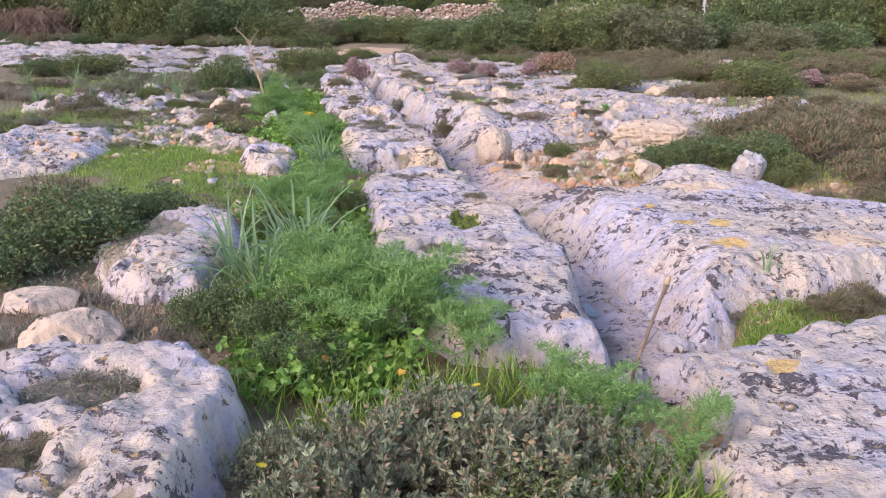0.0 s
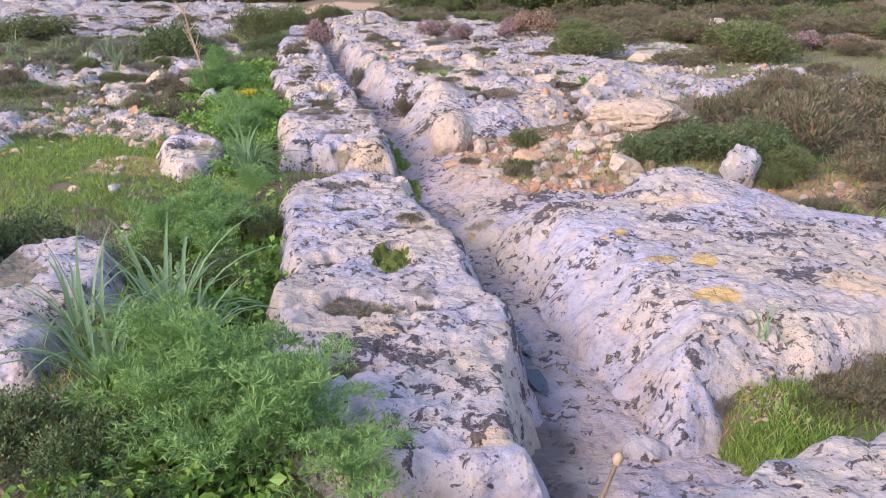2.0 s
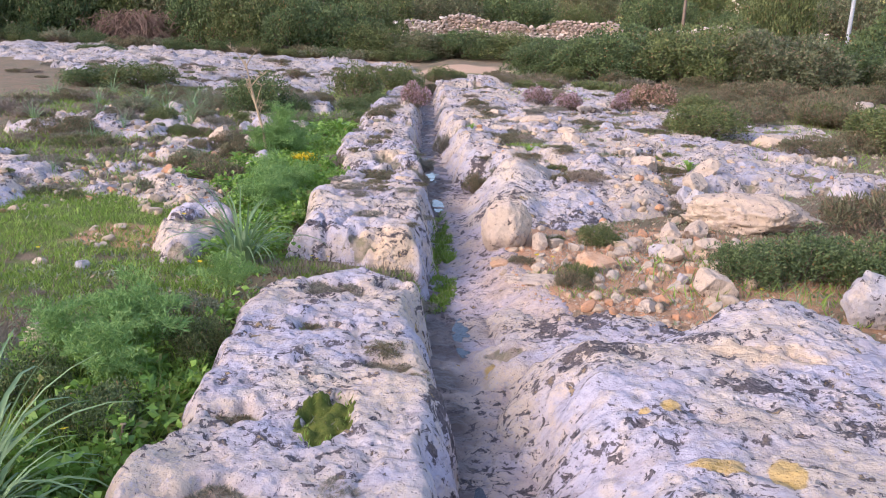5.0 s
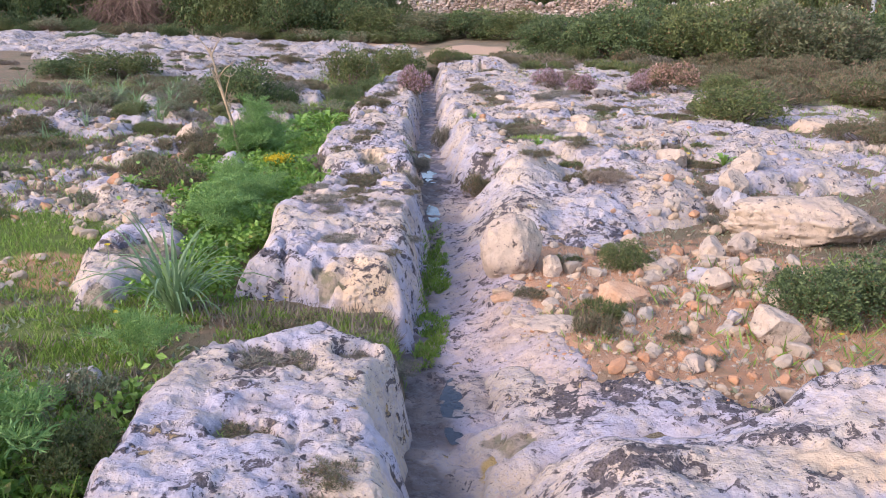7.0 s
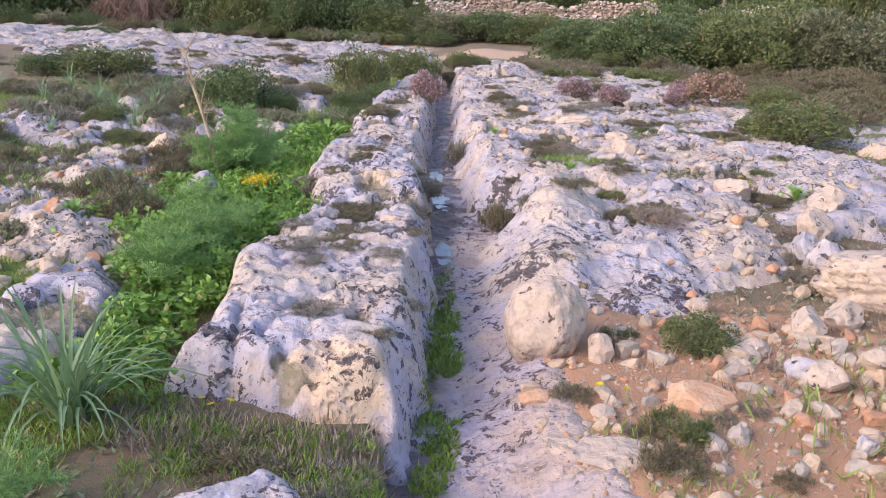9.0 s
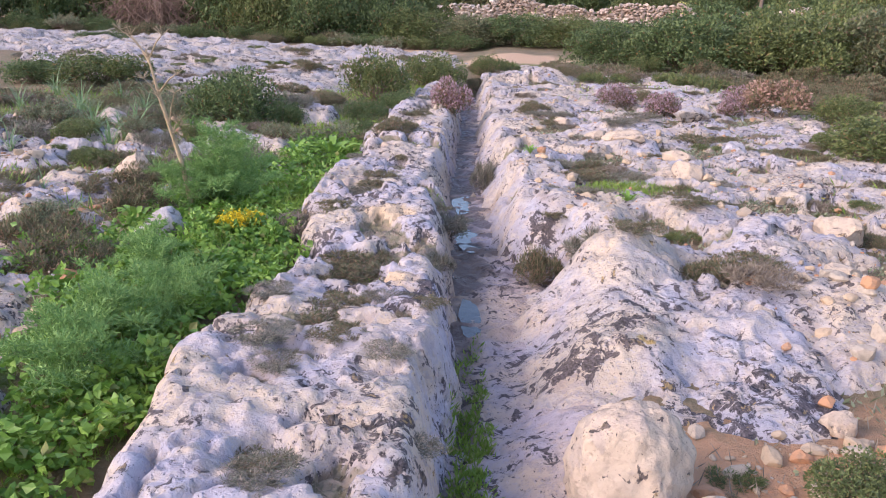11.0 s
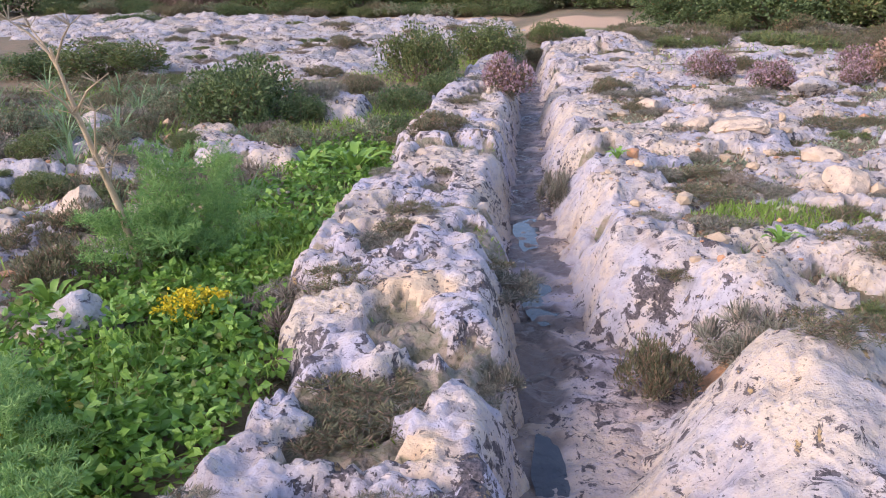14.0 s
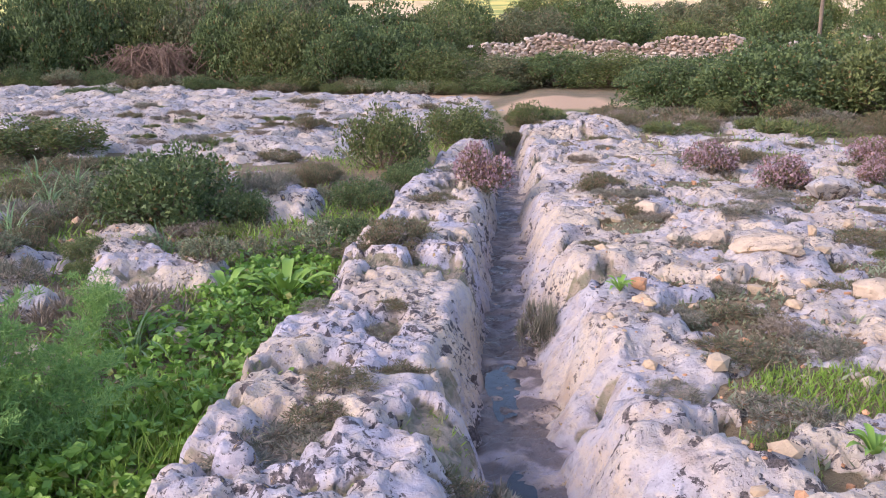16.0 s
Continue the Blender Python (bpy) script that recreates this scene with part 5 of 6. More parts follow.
# low tufts in the soil pockets of the pavement and through the open ground
for cx, cy, rx, ry, n, size in ((0.9, 15.0, 2.4, 4.5, 60, 0.17), (1.8, 12.5, 1.4, 1.6, 14, 0.16), (-3.6, 12.8, 2.0, 3.0, 34, 0.2), (-4.4, 17.5, 2.4, 2.6, 24, 0.25), (-1.5, 4.6, 0.9, 1.0, 12, 0.18), (1.4, 8.9, 1.2, 1.1, 10, 0.11), (3.4, 6.6, 1.0, 0.7, 10, 0.2), (0.5, 22.0, 2.8, 3.2, 26, 0.24), (-8.5, 26.5, 5.0, 6.0, 80, 0.30), (-1.5, 7.2, 0.8, 0.8, 8, 0.16), (-6.5, 17.5, 3.0, 3.0, 34, 0.45), (-5.0, 13.5, 1.4, 2.5, 22, 0.3), (2.0, 26.5, 4.5, 2.6, 60, 0.6), (-7.5, 13, 2.0, 4.0, 16, 0.4)):
    x, y = in_blobs(rng, [(cx, cy, rx, ry, n * 3)])
    low = np.flatnonzero(surface(x, y) < soil_height(x, y) + (0.03 if cx > -6 else 0.2))[:n]
    for k in low:
        s = size * float(rng.uniform(0.5, 1.2))
        place(("tuft0", "tuft1", "tuft2", "tuft1", "tuft3")[int(rng.integers(0, 5))] if y[k] > 9 else "tuft%d" % rng.integers(0, 3), float(x[k]), float(y[k]), s, s * 0.7)
# heath scrub over the far right
x, y = rng.uniform(2.6, 17, 260), rng.uniform(13.5, 28, 260)
for k in np.flatnonzero((x > 2.6 + 0.28 * np.abs(y - 17)) & (surface(x, y) < soil_height(x, y) + 0.05))[:115]:
    s = float(rng.uniform(0.4, 0.95))
    place(("heath0", "heath1", "heath2", "mid2", "heath0")[int(rng.integers(0, 5))], float(x[k]), float(y[k]), s, s * float(rng.uniform(0.6, 0.85)))
# low scrub at the foot of the belt
for k in range(64):
    x, y = float(rng.uniform(-22, 1)), float(rng.uniform(36.2, 38.6))
    if not -4.6 < x < -0.8:
        s = float(rng.uniform(0.45, 0.95))
        place(("mid0", "heath1", "mid2", "grey0", "mid1")[k % 5], x, y, s, s * float(rng.uniform(0.5, 0.9)))
# low cover through the stony ground on the hollow's far side
for k in range(70):
    x, y = float(rng.uniform(-6.5, -2.3)), float(rng.uniform(9.8, 18.5))
    s = float(rng.uniform(0.10, 0.24))
    place(("tuft3", "grey1", "tuft1", "mid2", "tuft0")[k % 5], x, y, s, s * float(rng.uniform(0.6, 0.95)))
# mixed low shrubs before the dark bush
for k in range(34):
    x, y = float(rng.uniform(-6.2, -2.9)), float(rng.uniform(14.6, 19.6))
    s = float(rng.uniform(0.16, 0.34))
    place(("grey0", "tuft2", "grey1", "heath0", "tuft0")[k % 5], x, y, s, s * float(rng.uniform(0.7, 1.1)))
# the belt of tall bushes behind the rock


def bushes_at(rows, first=0):
    for i, (x, y, s, h) in enumerate(rows, first):
        place(("big0", "big1", "big3", "big2", "big0", "big3")[i % 6], x, y, s, h)


bushes_at(((-25, 37, 2.6, 3.6), (-22, 39.5, 2.6, 4.0), (-19.8, 41.4, 2.6, 3.8), (-16.6, 41.8, 2.6, 3.6), (-14.6, 40, 2.3, 3.4), (-12.6, 39, 2.2, 3.0), (-10.6, 38.6, 2.0, 2.6), (-8.8, 39.5, 2.0, 2.4), (-7.2, 38.8, 1.7, 1.45), (-5.4, 39, 1.9, 1.3), (-3.6, 39.5, 2.0, 1.25), (-1.8, 39.2, 1.9, 1.2), (0.2, 38.6, 1.9, 1.15), (-24, 43, 3, 4.2), (-20, 46, 3, 4.4), (-16, 46, 3, 4.0), (-12, 45, 2.8, 3.2), (-9, 45, 2.4, 2.6), (0.3, 30.2, 1.5, 1.25), (2.0, 29.2, 1.9, 1.6),), 0)
bushes_at(((4.2, 28.9, 2.0, 1.8), (6.8, 29.4, 2.2, 1.9), (3.2, 32.5, 2.2, 1.9), (6.0, 34.0, 2.4, 2.1), (8.8, 31.5, 2.2, 1.7), (2.0, 36, 2.0, 1.3), (4.6, 38, 2.2, 1.6), (11.0, 30.0, 1.8, 1.3), (13.0, 31.0, 2.0, 1.4), (9.7, 43, 1.9, 4.2), (14, 40, 2.6, 2.8), (17, 41, 2.8, 3.0), (20.5, 41, 3.0, 3.2), (24, 40, 3.0, 3.4), (16, 44, 2.8, 3.4), (28, 39, 3.2, 3.6), (-30, 62, 4, 6), (-22, 60, 4, 5), (-13, 64, 3.2, 3.4), (-8, 66, 3.2, 3.2),), 20)
bushes_at(((-3, 68, 3.6, 3.4), (1, 64, 2.4, 2.2), (6.4, 66, 3.0, 3.9), (10.5, 64, 2.4, 2.4), (14, 66, 3.6, 4.0), (18, 60, 3.6, 4.4), (26, 60, 4, 5.4),), 40)


def brush_heap(x, y):
    """A heap of cut dry branches before the bushes."""
    rng = np.random.default_rng(31)
    ob = tagged(new("brush_heap"), "heap of dry grey-brown cut branches before the bushes", "branches")
    ob.matrix_basis = pose(x, y, float(surface(x, y)[0]))
    rows = []
    for _ in range(420):
        a = rng.uniform(0, 6.28)
        base = np.array([rng.normal() * 0.7, rng.normal() * 0.4, rng.uniform(0.5, 1.5)])
        d = np.array([math.cos(a) * 1.0, math.sin(a) * 0.6, -rng.uniform(0.2, 1.3)])
        end = base + d * rng.uniform(0.5, 1.0)
        end[2] = max(end[2], 0.0)
        rows.append(tube([base, (base + end) / 2 + rng.normal(size=3) * 0.1, end], [0.02, 0.016, 0.007], 3))
    tagged(part("brushwood", mesh_from("brushwood", *merged(rows)), BRUSH, ob), kind="stuff")


brush_heap(-17.6, 38.6)


# ---- stones ----
def stone_mesh(name, seed, rough=0.16, flat=0.3, sub=3):
    """A broken stone about one metre across, standing on z = 0: a ball cut by random planes, then weathered."""
    rng = random.Random(seed * 7 + 1)
    bm = bmesh.new()
    bmesh.ops.create_icosphere(bm, subdivisions=sub, radius=0.56)
    off = Vector((seed * 3.7, seed * 1.9, 0))
    cuts = []
    for k in range(int(8 + 8 * flat)):
        n = Vector((rng.gauss(0, 1), rng.gauss(0, 1), rng.gauss(0, 0.8))).normalized()
        cuts.append((n, rng.uniform(0.50 - 0.24 * flat, 0.54 - 0.10 * flat)))
    for v in bm.verts:
        n = v.co.normalized()
        c = v.co * (1 + rough * 1.2 * noise.noise(n * 1.3 + off))
        for w, d in cuts:
            over = c.dot(w) - d
            if over > 0:
                c -= w * over
        if sub > 2:
            c *= 1 + rough * 0.5 * noise.noise(n * 4 + off) + rough * 0.4 * noise.noise(n * 10 + off) + rough * 0.3 * noise.noise(n * 24 + off)
        v.co = c
    wide = max(abs(v.co.x) for v in bm.verts), max(abs(v.co.y) for v in bm.verts), max(abs(v.co.z) for v in bm.verts)
    for v in bm.verts:
        v.co = Vector((v.co.x / wide[0], v.co.y / wide[1], v.co.z / wide[2])) * 0.5
    low = min(v.co.z for v in bm.verts)
    for v in bm.verts:
        v.co.z = max(v.co.z, low * 0.72) - low * 0.72
    for f in bm.faces:
        f.smooth = sub > 3
    me = bpy.data.meshes.new(name)
    bm.to_mesh(me)
    bm.free()
    return me


def boulder(name, label, x, y, sx, sy, sz, material, seed, turn=0, rough=0.16, flat=0.3, sub=4, sink=0.03, tilt=0):
    me = stone_mesh(name, seed, rough, flat, sub)
    me.transform(Matrix.Diagonal((sx, sy, sz, 1)))
    ob = part(name, me, material)
    z = float(min(surface([x - sx * 0.25, x + sx * 0.25, x], [y, y, y - sy * 0.3])))
    ob.matrix_basis = pose(x, y, z - sink, tilt, 0, turn)
    return tagged(ob, label, "stone", "loose stones")


boulder("boulder", "rounded beige boulder standing upright beside the rut", 0.56, 9.58, 0.42, 0.42, 0.50, BEIGE, 21, 15, 0.10, 0.0, 5)
boulder("boulder", "long flat-topped beige limestone boulder by a shrub", 2.78, 10.85, 1.35, 0.7, 0.46, BEIGE, 2, 4, 0.16, 0.5, 5)
boulder("boulder", "upright pale grey limestone block beside a shrub", 2.98, 8.28, 0.44, 0.34, 0.50, ROCK_FAR, 3, 30, 0.16, 0.8)
boulder("boulder", "low rounded cream stone in the grass", -1.80, 3.80, 0.52, 0.36, 0.28, BEIGE, 4, 10, 0.1, 0.5)
boulder("stone", "orange-pink angular stone on red soil", 1.27, 9.06, 0.30, 0.2, 0.17, ORANGE_STONE, 5, -15, 0.12, 0.9, 3)
boulder("stone", "small upright cream stone by the boulder", 0.84, 9.48, 0.14, 0.12, 0.21, BEIGE, 6, 0, 0.12, 0.4, 3)
boulder("stone", "small orange stone on the soil", 0.57, 9.02, 0.17, 0.12, 0.09, ORANGE_STONE, 7, -10, 0.12, 0.5, 3)
boulder("boulder", "beige boulder among far scrub", 6.6, 20.6, 0.75, 0.6, 0.55, BEIGE, 8, 20, 0.14, 0.5)
boulder("boulder", "beige boulder beside far limestone", 5.9, 20.3, 0.7, 0.5, 0.4, BEIGE, 9, 70, 0.14, 0.5)
boulder("boulder", "pale orange boulder alone in far scrub", 11.6, 40.6, 0.6, 0.5, 0.75, BEIGE, 10, 0, 0.1, 0.2)
boulder("boulder", "flat beige slab stone in scrub", 3.95, 15.7, 0.8, 0.4, 0.25, BEIGE, 11, 10, 0.12, 0.6)
boulder("boulder", "pale pointed limestone stone", -2.35, 11.95, 0.42, 0.36, 0.34, ROCK_FAR, 12, 40, 0.2, 0.5)
boulder("boulder", "flat cream limestone slab lying on the pavement", 0.50, 16.0, 0.46, 0.30, 0.17, BEIGE, 23, -12, 0.20, 0.9, 4, 0.05)
boulder("boulder", "pale cream limestone block on the pavement", 1.0, 15.3, 0.34, 0.28, 0.2, BEIGE, 17, 30, 0.18, 0.8)
boulder("boulder", "grey limestone block at the rear of the pavement", 1.33, 18.8, 0.55, 0.4, 0.36, ROCK_FAR, 14, 8, 0.14, 0.9)


def stones_at(rows, first=0):
    for i, (x, y, s, h) in enumerate(rows, first):
        boulder("stone", "small pale weathered limestone lying on the ground", x, y, s * 0.85, s * 0.7, h * 1.1, BEIGE if i % 5 else ROCK_FAR, 20 + i, i * 47, 0.16, 0.8, 3, 0.02)


stones_at(((1.78, 9.48, 0.24, 0.14), (1.59, 9.72, 0.2, 0.12), (2.19, 9.08, 0.24, 0.15), (2.06, 8.6, 0.40, 0.22), (2.18, 9.62, 0.34, 0.22), (1.88, 8.8, 0.13, 0.12), (1.58, 8.08, 0.2, 0.1), (0.73, 8.6, 0.26, 0.07), (0.92, 8.5, 0.42, 0.08), (2.36, 12.0, 0.4, 0.3), (2.2, 11.55, 0.34, 0.22), (1.85, 9.4, 0.26, 0.17), (1.54, 9.66, 0.22, 0.12), (1.93, 10.08, 0.27, 0.2), (1.4, 10.36, 0.2, 0.13), (2.31, 11.36, 0.36, 0.25), (2.55, 12.55, 0.42, 0.28), (2.17, 10.34, 0.3, 0.2), (-1.6, 6.55, 0.24, 0.18), (-2.2, 4.38, 0.5, 0.16),), 0)
stones_at(((-3.45, 14.38, 0.32, 0.26), (-3.1, 14.5, 0.16, 0.12), (-2.46, 14.2, 0.24, 0.16), (-3.4, 13.4, 0.4, 0.3), (-3.05, 13.5, 0.34, 0.22), (-2.15, 7.9, 0.16, 0.1), (-2.7, 10.05, 0.18, 0.12), (-3.1, 10.3, 0.16, 0.11), (-2.45, 10.15, 0.18, 0.12), (1.04, 14.7, 0.36, 0.22), (1.25, 4.28, 0.26, 0.13), (1.05, 1.98, 0.24, 0.1), (-0.72, 16.9, 0.12, 0.1), (-0.85, 14.95, 0.10, 0.08), (-2.5, 7.95, 0.14, 0.08), (-1.15, 7.3, 0.2, 0.1), (1.2, 11.2, 0.16, 0.1), (1.7, 11.9, 0.3, 0.16), (1.9, 12.9, 0.4, 0.22), (0.2, 16.5, 0.3, 0.15),), 20)
stones_at(((1.6, 16.0, 0.4, 0.2), (-0.25, 17.6, 0.3, 0.16),), 40)


def rubble(name, label, seed, rows, lo, hi, material, skew=2.5):
    rng = np.random.default_rng(seed)
    patterns = []
    for i in range(6):
        me = stone_mesh("pattern", 90 + i, 0.3, 0.9, 2 if hi > 0.14 else 1)
        v = np.empty(len(me.vertices) * 3, np.float32)
        me.vertices.foreach_get("co", v)
        f = np.empty(len(me.polygons) * 3, np.int32)
        me.loops.foreach_get("vertex_index", f)
        patterns.append((v.reshape(-1, 3), f.reshape(-1, 3)))
        bpy.data.meshes.remove(me)
    x, y = in_blobs(rng, rows)
    z = surface(x, y)
    keep = (z > RUT_FLOOR + 0.12) & (np.abs(surface(x + 0.05, y) - surface(x - 0.05, y)) < 0.07)
    x, y, z = x[keep], y[keep], z[keep]
    pieces = []
    for k in range(len(x)):
        v, f = patterns[k % 6]
        s = lo + (hi - lo) * rng.uniform() ** skew
        a = rng.uniform(0, 6.28)
        w = v * (s, s * rng.uniform(0.6, 1.0), s * rng.uniform(0.5, 0.9))
        w = np.stack([w[:, 0] * math.cos(a) - w[:, 1] * math.sin(a), w[:, 0] * math.sin(a) + w[:, 1] * math.cos(a), w[:, 2]], 1)
        pieces.append((w + (x[k], y[k], z[k] - 0.12 * s), f))
    tagged(part(name, mesh_from(name, *merged(pieces), smooth=False), material), label, "stones", kind="stuff")


rubble("rubble", "loose cream and orange limestone rubble on red soil", 801, [(1.6, 9.2, 1.1, 1.1, 470), (1.8, 8.1, 0.7, 0.4, 120), (1.9, 9.9, 0.9, 0.7, 280), (1.9, 11.4, 0.7, 0.8, 200), (3.4, 7.9, 0.6, 0.4, 60)], 0.015, 0.145, RUBBLE, 4.0)
rubble("rubble", "pale loose stones lying over the open ground", 802, [(-3.2, 11.2, 1.4, 1.6, 480), (-3.6, 13.4, 1.2, 1.6, 280), (-5.0, 15, 1.5, 2, 250), (-2.2, 9.9, 0.6, 0.5, 70), (-4.0, 9.5, 0.9, 1.0, 90), (-2.3, 8.8, 0.4, 0.4, 40), (-1.6, 4.4, 0.7, 0.6, 45), (-4.6, 17.4, 2.0, 2.2, 140), (-5.5, 15, 2, 3, 120)], 0.02, 0.15, RUBBLE, 3.5)
rubble("rubble", "broken stones scattered over the limestone pavement", 803, [(0.8, 14.5, 1.8, 2.6, 420), (0.6, 18.5, 2.0, 2.6, 240), (2.6, 13.2, 1.3, 1.2, 170), (-1.0, 23.5, 1.5, 2.2, 80), (4.6, 15, 2, 1.5, 110)], 0.015, 0.13, RUBBLE, 4.0)
rubble("gravel", "small gravel on the red soil", 804, [(1.5, 8.8, 1.3, 1.2, 1300), (-3.0, 11.2, 1.2, 1.4, 500), (0.95, 3.05, 0.25, 0.45, 120), (1.5, 4.6, 0.5, 0.2, 90), (1.6, 4.42, 0.45, 0.2, 220), (0.75, 8.3, 0.3, 0.5, 120), (0.9, 14.2, 1.4, 1.8, 700), (-3.6, 14.0, 1.6, 2.0, 500), (-4.4, 17.0, 1.6, 2.0, 400), (0.6, 17.5, 1.5, 2.0, 300), (-1.7, 4.6, 0.8, 0.8, 200)], 0.008, 0.032, RUBBLE, 1.5)


# ---- moss and water in the rut ----
def cushion(name, label, x, y, rx, ry, h, material, seed, turn=0):
    v, q = sheet(np.linspace(-1.2, 1.2, 26), np.linspace(-1.2, 1.2, 26), lambda a, b: 0 * a)
    r = np.hypot(v[:, 0], v[:, 1]) + 0.35 * fbm(v[:, 0], v[:, 1], 0.7, 3, seed)
    c, s = math.cos(radians(turn)), math.sin(radians(turn))
    gx, gy = x + (v[:, 0] * rx) * c - (v[:, 1] * ry) * s, y + (v[:, 0] * rx) * s + (v[:, 1] * ry) * c
    z = surface(gx, gy) + h * (1 - step(0.3, 1.0, r)) * (1 + 0.5 * fbm(gx, gy, 0.05, 2, seed)) - 0.02 * step(0.85, 1.1, r)
    keep = (r < 1.15)[q].all(1)
    return tagged(part(name, mesh_from(name, np.stack([gx, gy, z], 1), q[keep]), material), label, "moss", "moss patches")


cushion("moss_patch", "yellow-green moss cushion in a rock hollow", 0.15, 5.72, 0.11, 0.22, 0.035, MOSS, 1)
turf("rut_grass", "short green weeds growing along the rut wall", 306, [(0.10, 9.3, 0.07, 0.5, 1700), (0.0, 9.9, 0.07, 0.45, 1300), (-0.10, 10.4, 0.06, 0.4, 800), (0.20, 8.6, 0.08, 0.4, 1300), (0.15, 5.72, 0.09, 0.2, 350), (-0.2, 10.9, 0.05, 0.4, 300)], 0.04, 0.008, GRASS, False)

WATER = Nodes("shallow_water", 0.04, 0.5)
WATER.shader.inputs["Transmission Weight"].default_value = 0.65
WATER.shader.inputs["IOR"].default_value = 1.33
WATER = WATER.done((0.10, 0.10, 0.11), WATER.bump(WATER.noise(22, 3), 0.003, 0.5))


def puddle(x, y, rx, ry, turn, seed, level):
    a = np.arange(48) * 2 * np.pi / 48
    r = 1 + 0.25 * fbm(np.cos(a), np.sin(a), 0.8, 3, seed)
    v = np.concatenate([[(0, 0, 0)], np.stack([rx * r * np.cos(a), ry * r * np.sin(a), 0 * a], 1)])
    q = np.stack([np.zeros(48, int), 1 + np.arange(48), 1 + (np.arange(48) + 1) % 48], 1)
    ob = part("puddle", mesh_from("puddle", v, q), WATER)
    ob.matrix_basis = pose(x, y, level, 0, 0, turn)
    tagged(ob, "thin puddle of rainwater on the rut floor", "water", "puddles")


for i, (x, y, rx, ry, up) in enumerate(((0.80, 5.62, 0.08, 0.35, 0.004), (0.84, 5.12, 0.06, 0.28, 0.004), (0.42, 7.75, 0.09, 0.35, 0.004), (-0.33, 11.62, 0.09, 0.32, 0.004), (-0.60, 13.35, 0.14, 0.32, 0.006), (-0.86, 14.55, 0.12, 0.35, 0.006))):
    d = np.linspace(-0.6, 0.6, 7) * ry
    rx, up = rx * 0.75, 0.007
    x = float(along(FOOT_L, y)) + 0.02 + rx
    puddle(x, y, rx, ry, 11, 900 + i, float(np.median(surface(x - 0.19 * d, y + d))) + up)


# ---- the far field wall, posts, road, houses ----
def field_wall():
    rng = np.random.default_rng(41)
    shapes = []
    for i in range(6):
        me = stone_mesh("stone", 60 + i, 0.3, 0.9, 1)
        me.materials.append(WALL_STONE)
        shapes.append(me)
    wall = tagged(new("field_wall"), "tumbledown dry stone wall of pinkish rubble limestone", "wall", kind="structure")
    rows, made = [], 0
    for x0, x1, tall in ((-13.0, 3.6, 0.86), (4.3, 14.0, 0.86)):
        x = x0
        while x < x1:
            y = 51.5 + 0.06 * x
            ground_z = float(soil_height(np.array([x]), np.array([y]))[0])
            top = tall * (0.86 + 0.20 * math.sin(x * 0.9) + 0.12 * math.sin(x * 2.3 + 1)) + 0.12
            top *= min(1, 0.45 + 0.5 * abs(x - 4.0))
            z = 0.0
            while z < top:
                w, h = rng.uniform(0.15, 0.32), rng.uniform(0.09, 0.17)
                m = pose(x + rng.uniform(-0.08, 0.08), y + rng.uniform(-0.06, 0.06), ground_z + z - 0.03, rng.uniform(-14, 14), rng.uniform(-16, 16), rng.uniform(-40, 40)) @ Matrix.Diagonal((w, 0.45, h * 1.35, 1))
                if made < 300 and -6 < x < 4 and z > 0.25:
                    ob = part("stone", shapes[made % 6], None, wall)
                    ob.matrix_basis = m
                    made += 1
                else:
                    me = shapes[len(rows) % 6]
                    v = np.array([m @ p.co for p in me.vertices])
                    rows.append((v, np.array([p.vertices[:] for p in me.polygons])))
                z += h * 0.92
            x += 0.17
    tagged(part("stones", mesh_from("stones", *merged(rows), smooth=False), WALL_STONE, wall), kind="stuff")


field_wall()
ASPHALT = plain("pale_road", (0.42, 0.42, 0.44), (0.50, 0.49, 0.50), 3)
METAL = plain("galvanised_metal", (0.36, 0.37, 0.38), (0.46, 0.46, 0.46), 15, 0.5)
PLASTER = plain("pale_plaster", (0.62, 0.50, 0.36), (0.70, 0.58, 0.44), 0.6)
DARK_GLASS = plain("dark_window", (0.05, 0.05, 0.06), (0.08, 0.08, 0.09), 2, 0.2)


def road():
    v, q = sheet(np.linspace(8.0, 13.0, 24), np.linspace(45.5, 49.5, 14), lambda x, y: soil_height(x, y) + 0.04)
    me = mesh_from("road", v, q)
    tagged(part("road", me, ASPHALT), "short stretch of pale concrete road", "road", kind="structure")


road()


def box(size, at=(0, 0, 0)):
    bm = bmesh.new()
    bmesh.ops.create_cube(bm, size=1.0, matrix=Matrix.Translation(at) @ Matrix.Diagonal((*size, 1)))
    return bm


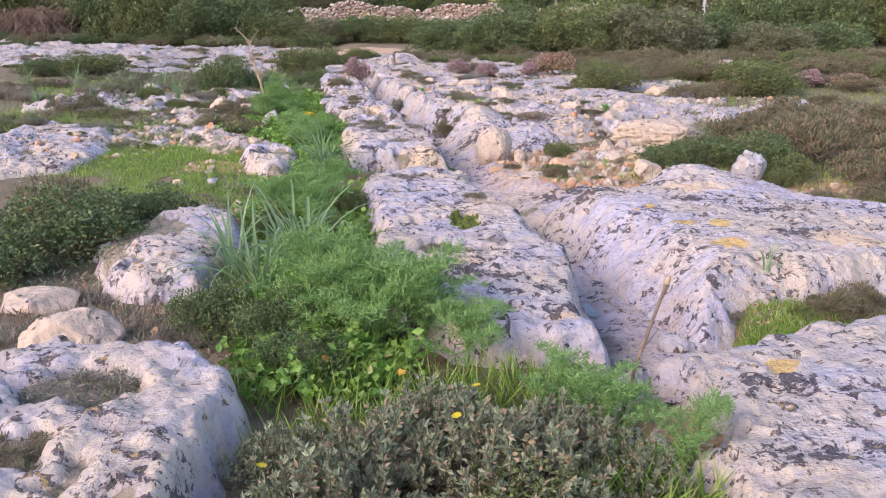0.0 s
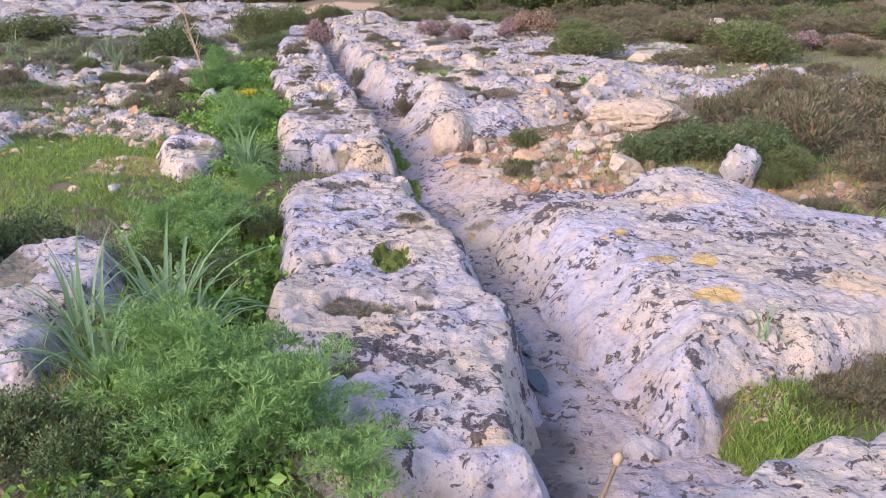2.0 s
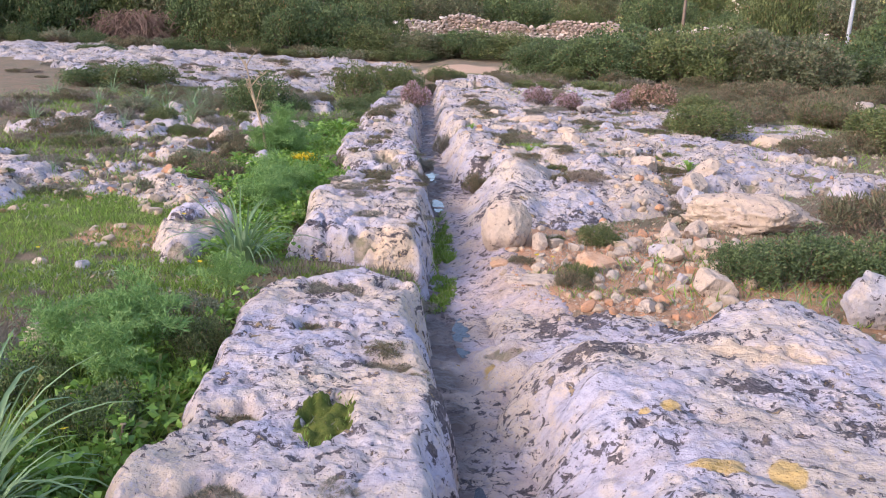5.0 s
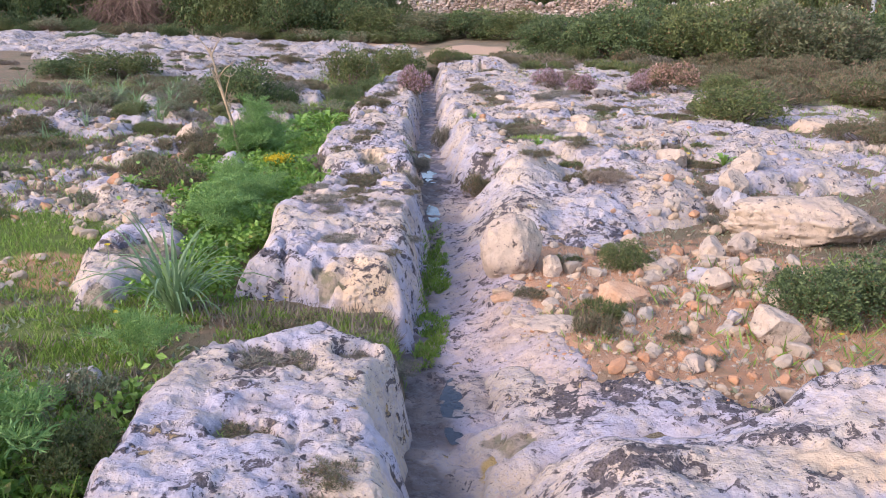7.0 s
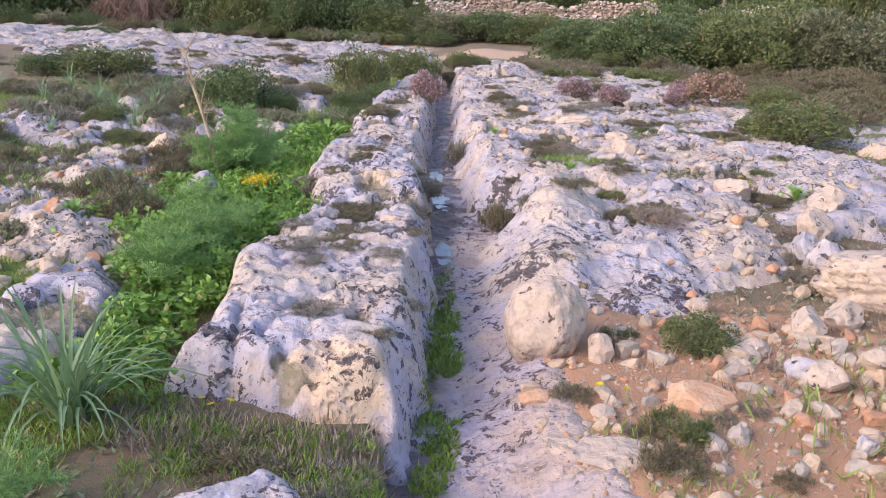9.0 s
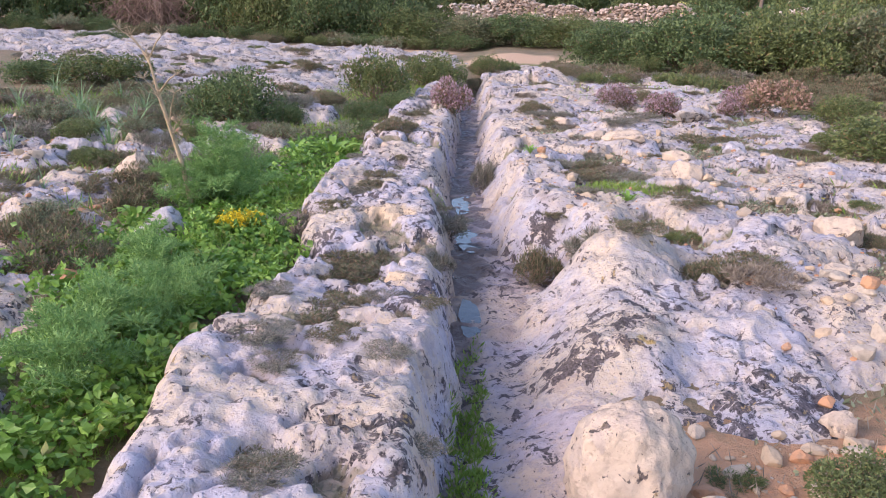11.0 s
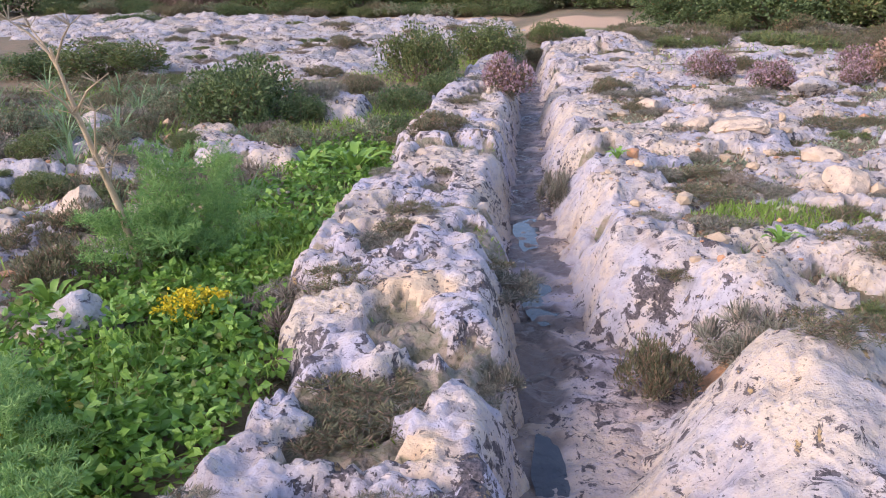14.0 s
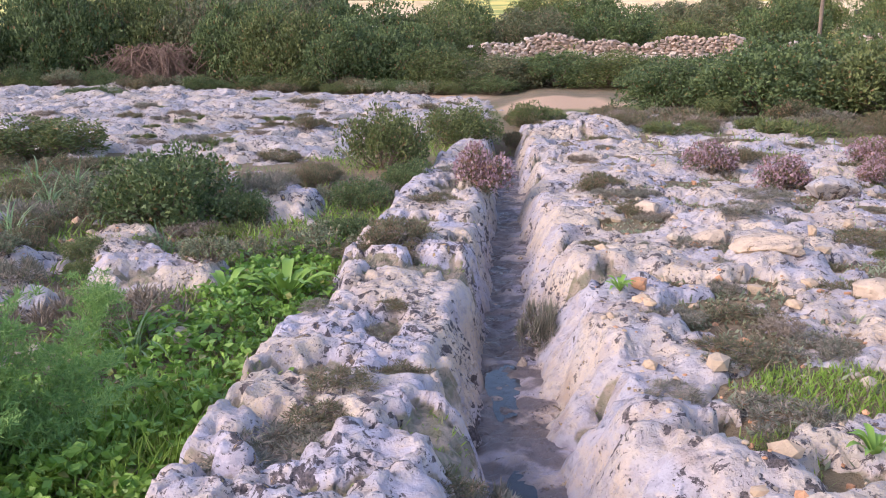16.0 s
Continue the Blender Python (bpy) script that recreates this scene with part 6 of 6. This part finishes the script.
def post(x, y, h, r, material, label):
    ob = tagged(new("utility_pole"), label, "pole", "poles")
    ob.matrix_basis = pose(x, y, float(soil_height(np.array([x]), np.array([y]))[0]))
    part("pole", mesh_from("pole", *tube([(0, 0, -0.3), (0, 0, h * 0.5), (0, 0, h)], [r, r * 0.92, r * 0.8], 8)), material, ob)
    part("cap", mesh_from("cap", *tube([(0, 0, h), (0, 0, h + 0.04), (0, 0, h + 0.05)], [r * 1.1, r * 1.1, 0.01], 8)), material, ob)


post(12.2, 42.0, 4.5, 0.09, METAL, "slim grey metal pole among the bushes")
post(7.3, 58.0, 5.5, 0.10, WOOD, "wooden pole behind the field wall")


def house(x, y, w, d, h, turn):
    ob = tagged(new("farmhouse"), "low flat-roofed pale farmhouse on the far slope", "house", "far houses")
    z = float(soil_height(np.array([x]), np.array([y]))[0])
    ob.matrix_basis = pose(x, y, z - 0.3, 0, 0, turn)
    part("wall", box((w, d, h), (0, 0, h / 2)), PLASTER, ob)
    part("roof", box((w + 0.3, d + 0.3, 0.35), (0, 0, h + 0.175)), PLASTER, ob)
    for i in range(max(2, int(w / 3.5))):
        u = -w / 2 + (i + 0.5) * w / max(2, int(w / 3.5))
        part("window", box((1.1, 0.12, 1.3), (u, -d / 2 - 0.04, h * 0.55)), DARK_GLASS, ob)
    part("door", box((1.2, 0.12, 2.2), (w * 0.08, -d / 2 - 0.04, 1.1)), WOOD, ob)


for x, y, w, d, h, turn in ((-34, 128, 14, 8, 4.5, 5), (-12, 190, 20, 9, 5, -4), (4, 205, 26, 10, 5.5, 3), (22, 185, 16, 8, 5, -6), (44, 200, 22, 9, 6, 4), (-60, 180, 18, 9, 6, 6), (-2, 240, 30, 10, 7, 0)):
    house(x, y, w, d, h, turn)
for i, (x, y, s, h) in enumerate(((-25, 120, 5, 6), (-10, 130, 6, 6), (3, 110, 5, 5), (16, 125, 6, 7), (30, 120, 6, 6), (-45, 130, 7, 8), (10, 170, 7, 8), (-22, 170, 7, 7), (36, 165, 8, 9), (60, 160, 9, 9), (0, 150, 5, 5))):
    place("big%d" % (i % 4), x, y, s, h)

for key, (m, label) in WAITING.items():
    KINDS[key].matrix_basis = m
    tagged(KINDS[key], label)
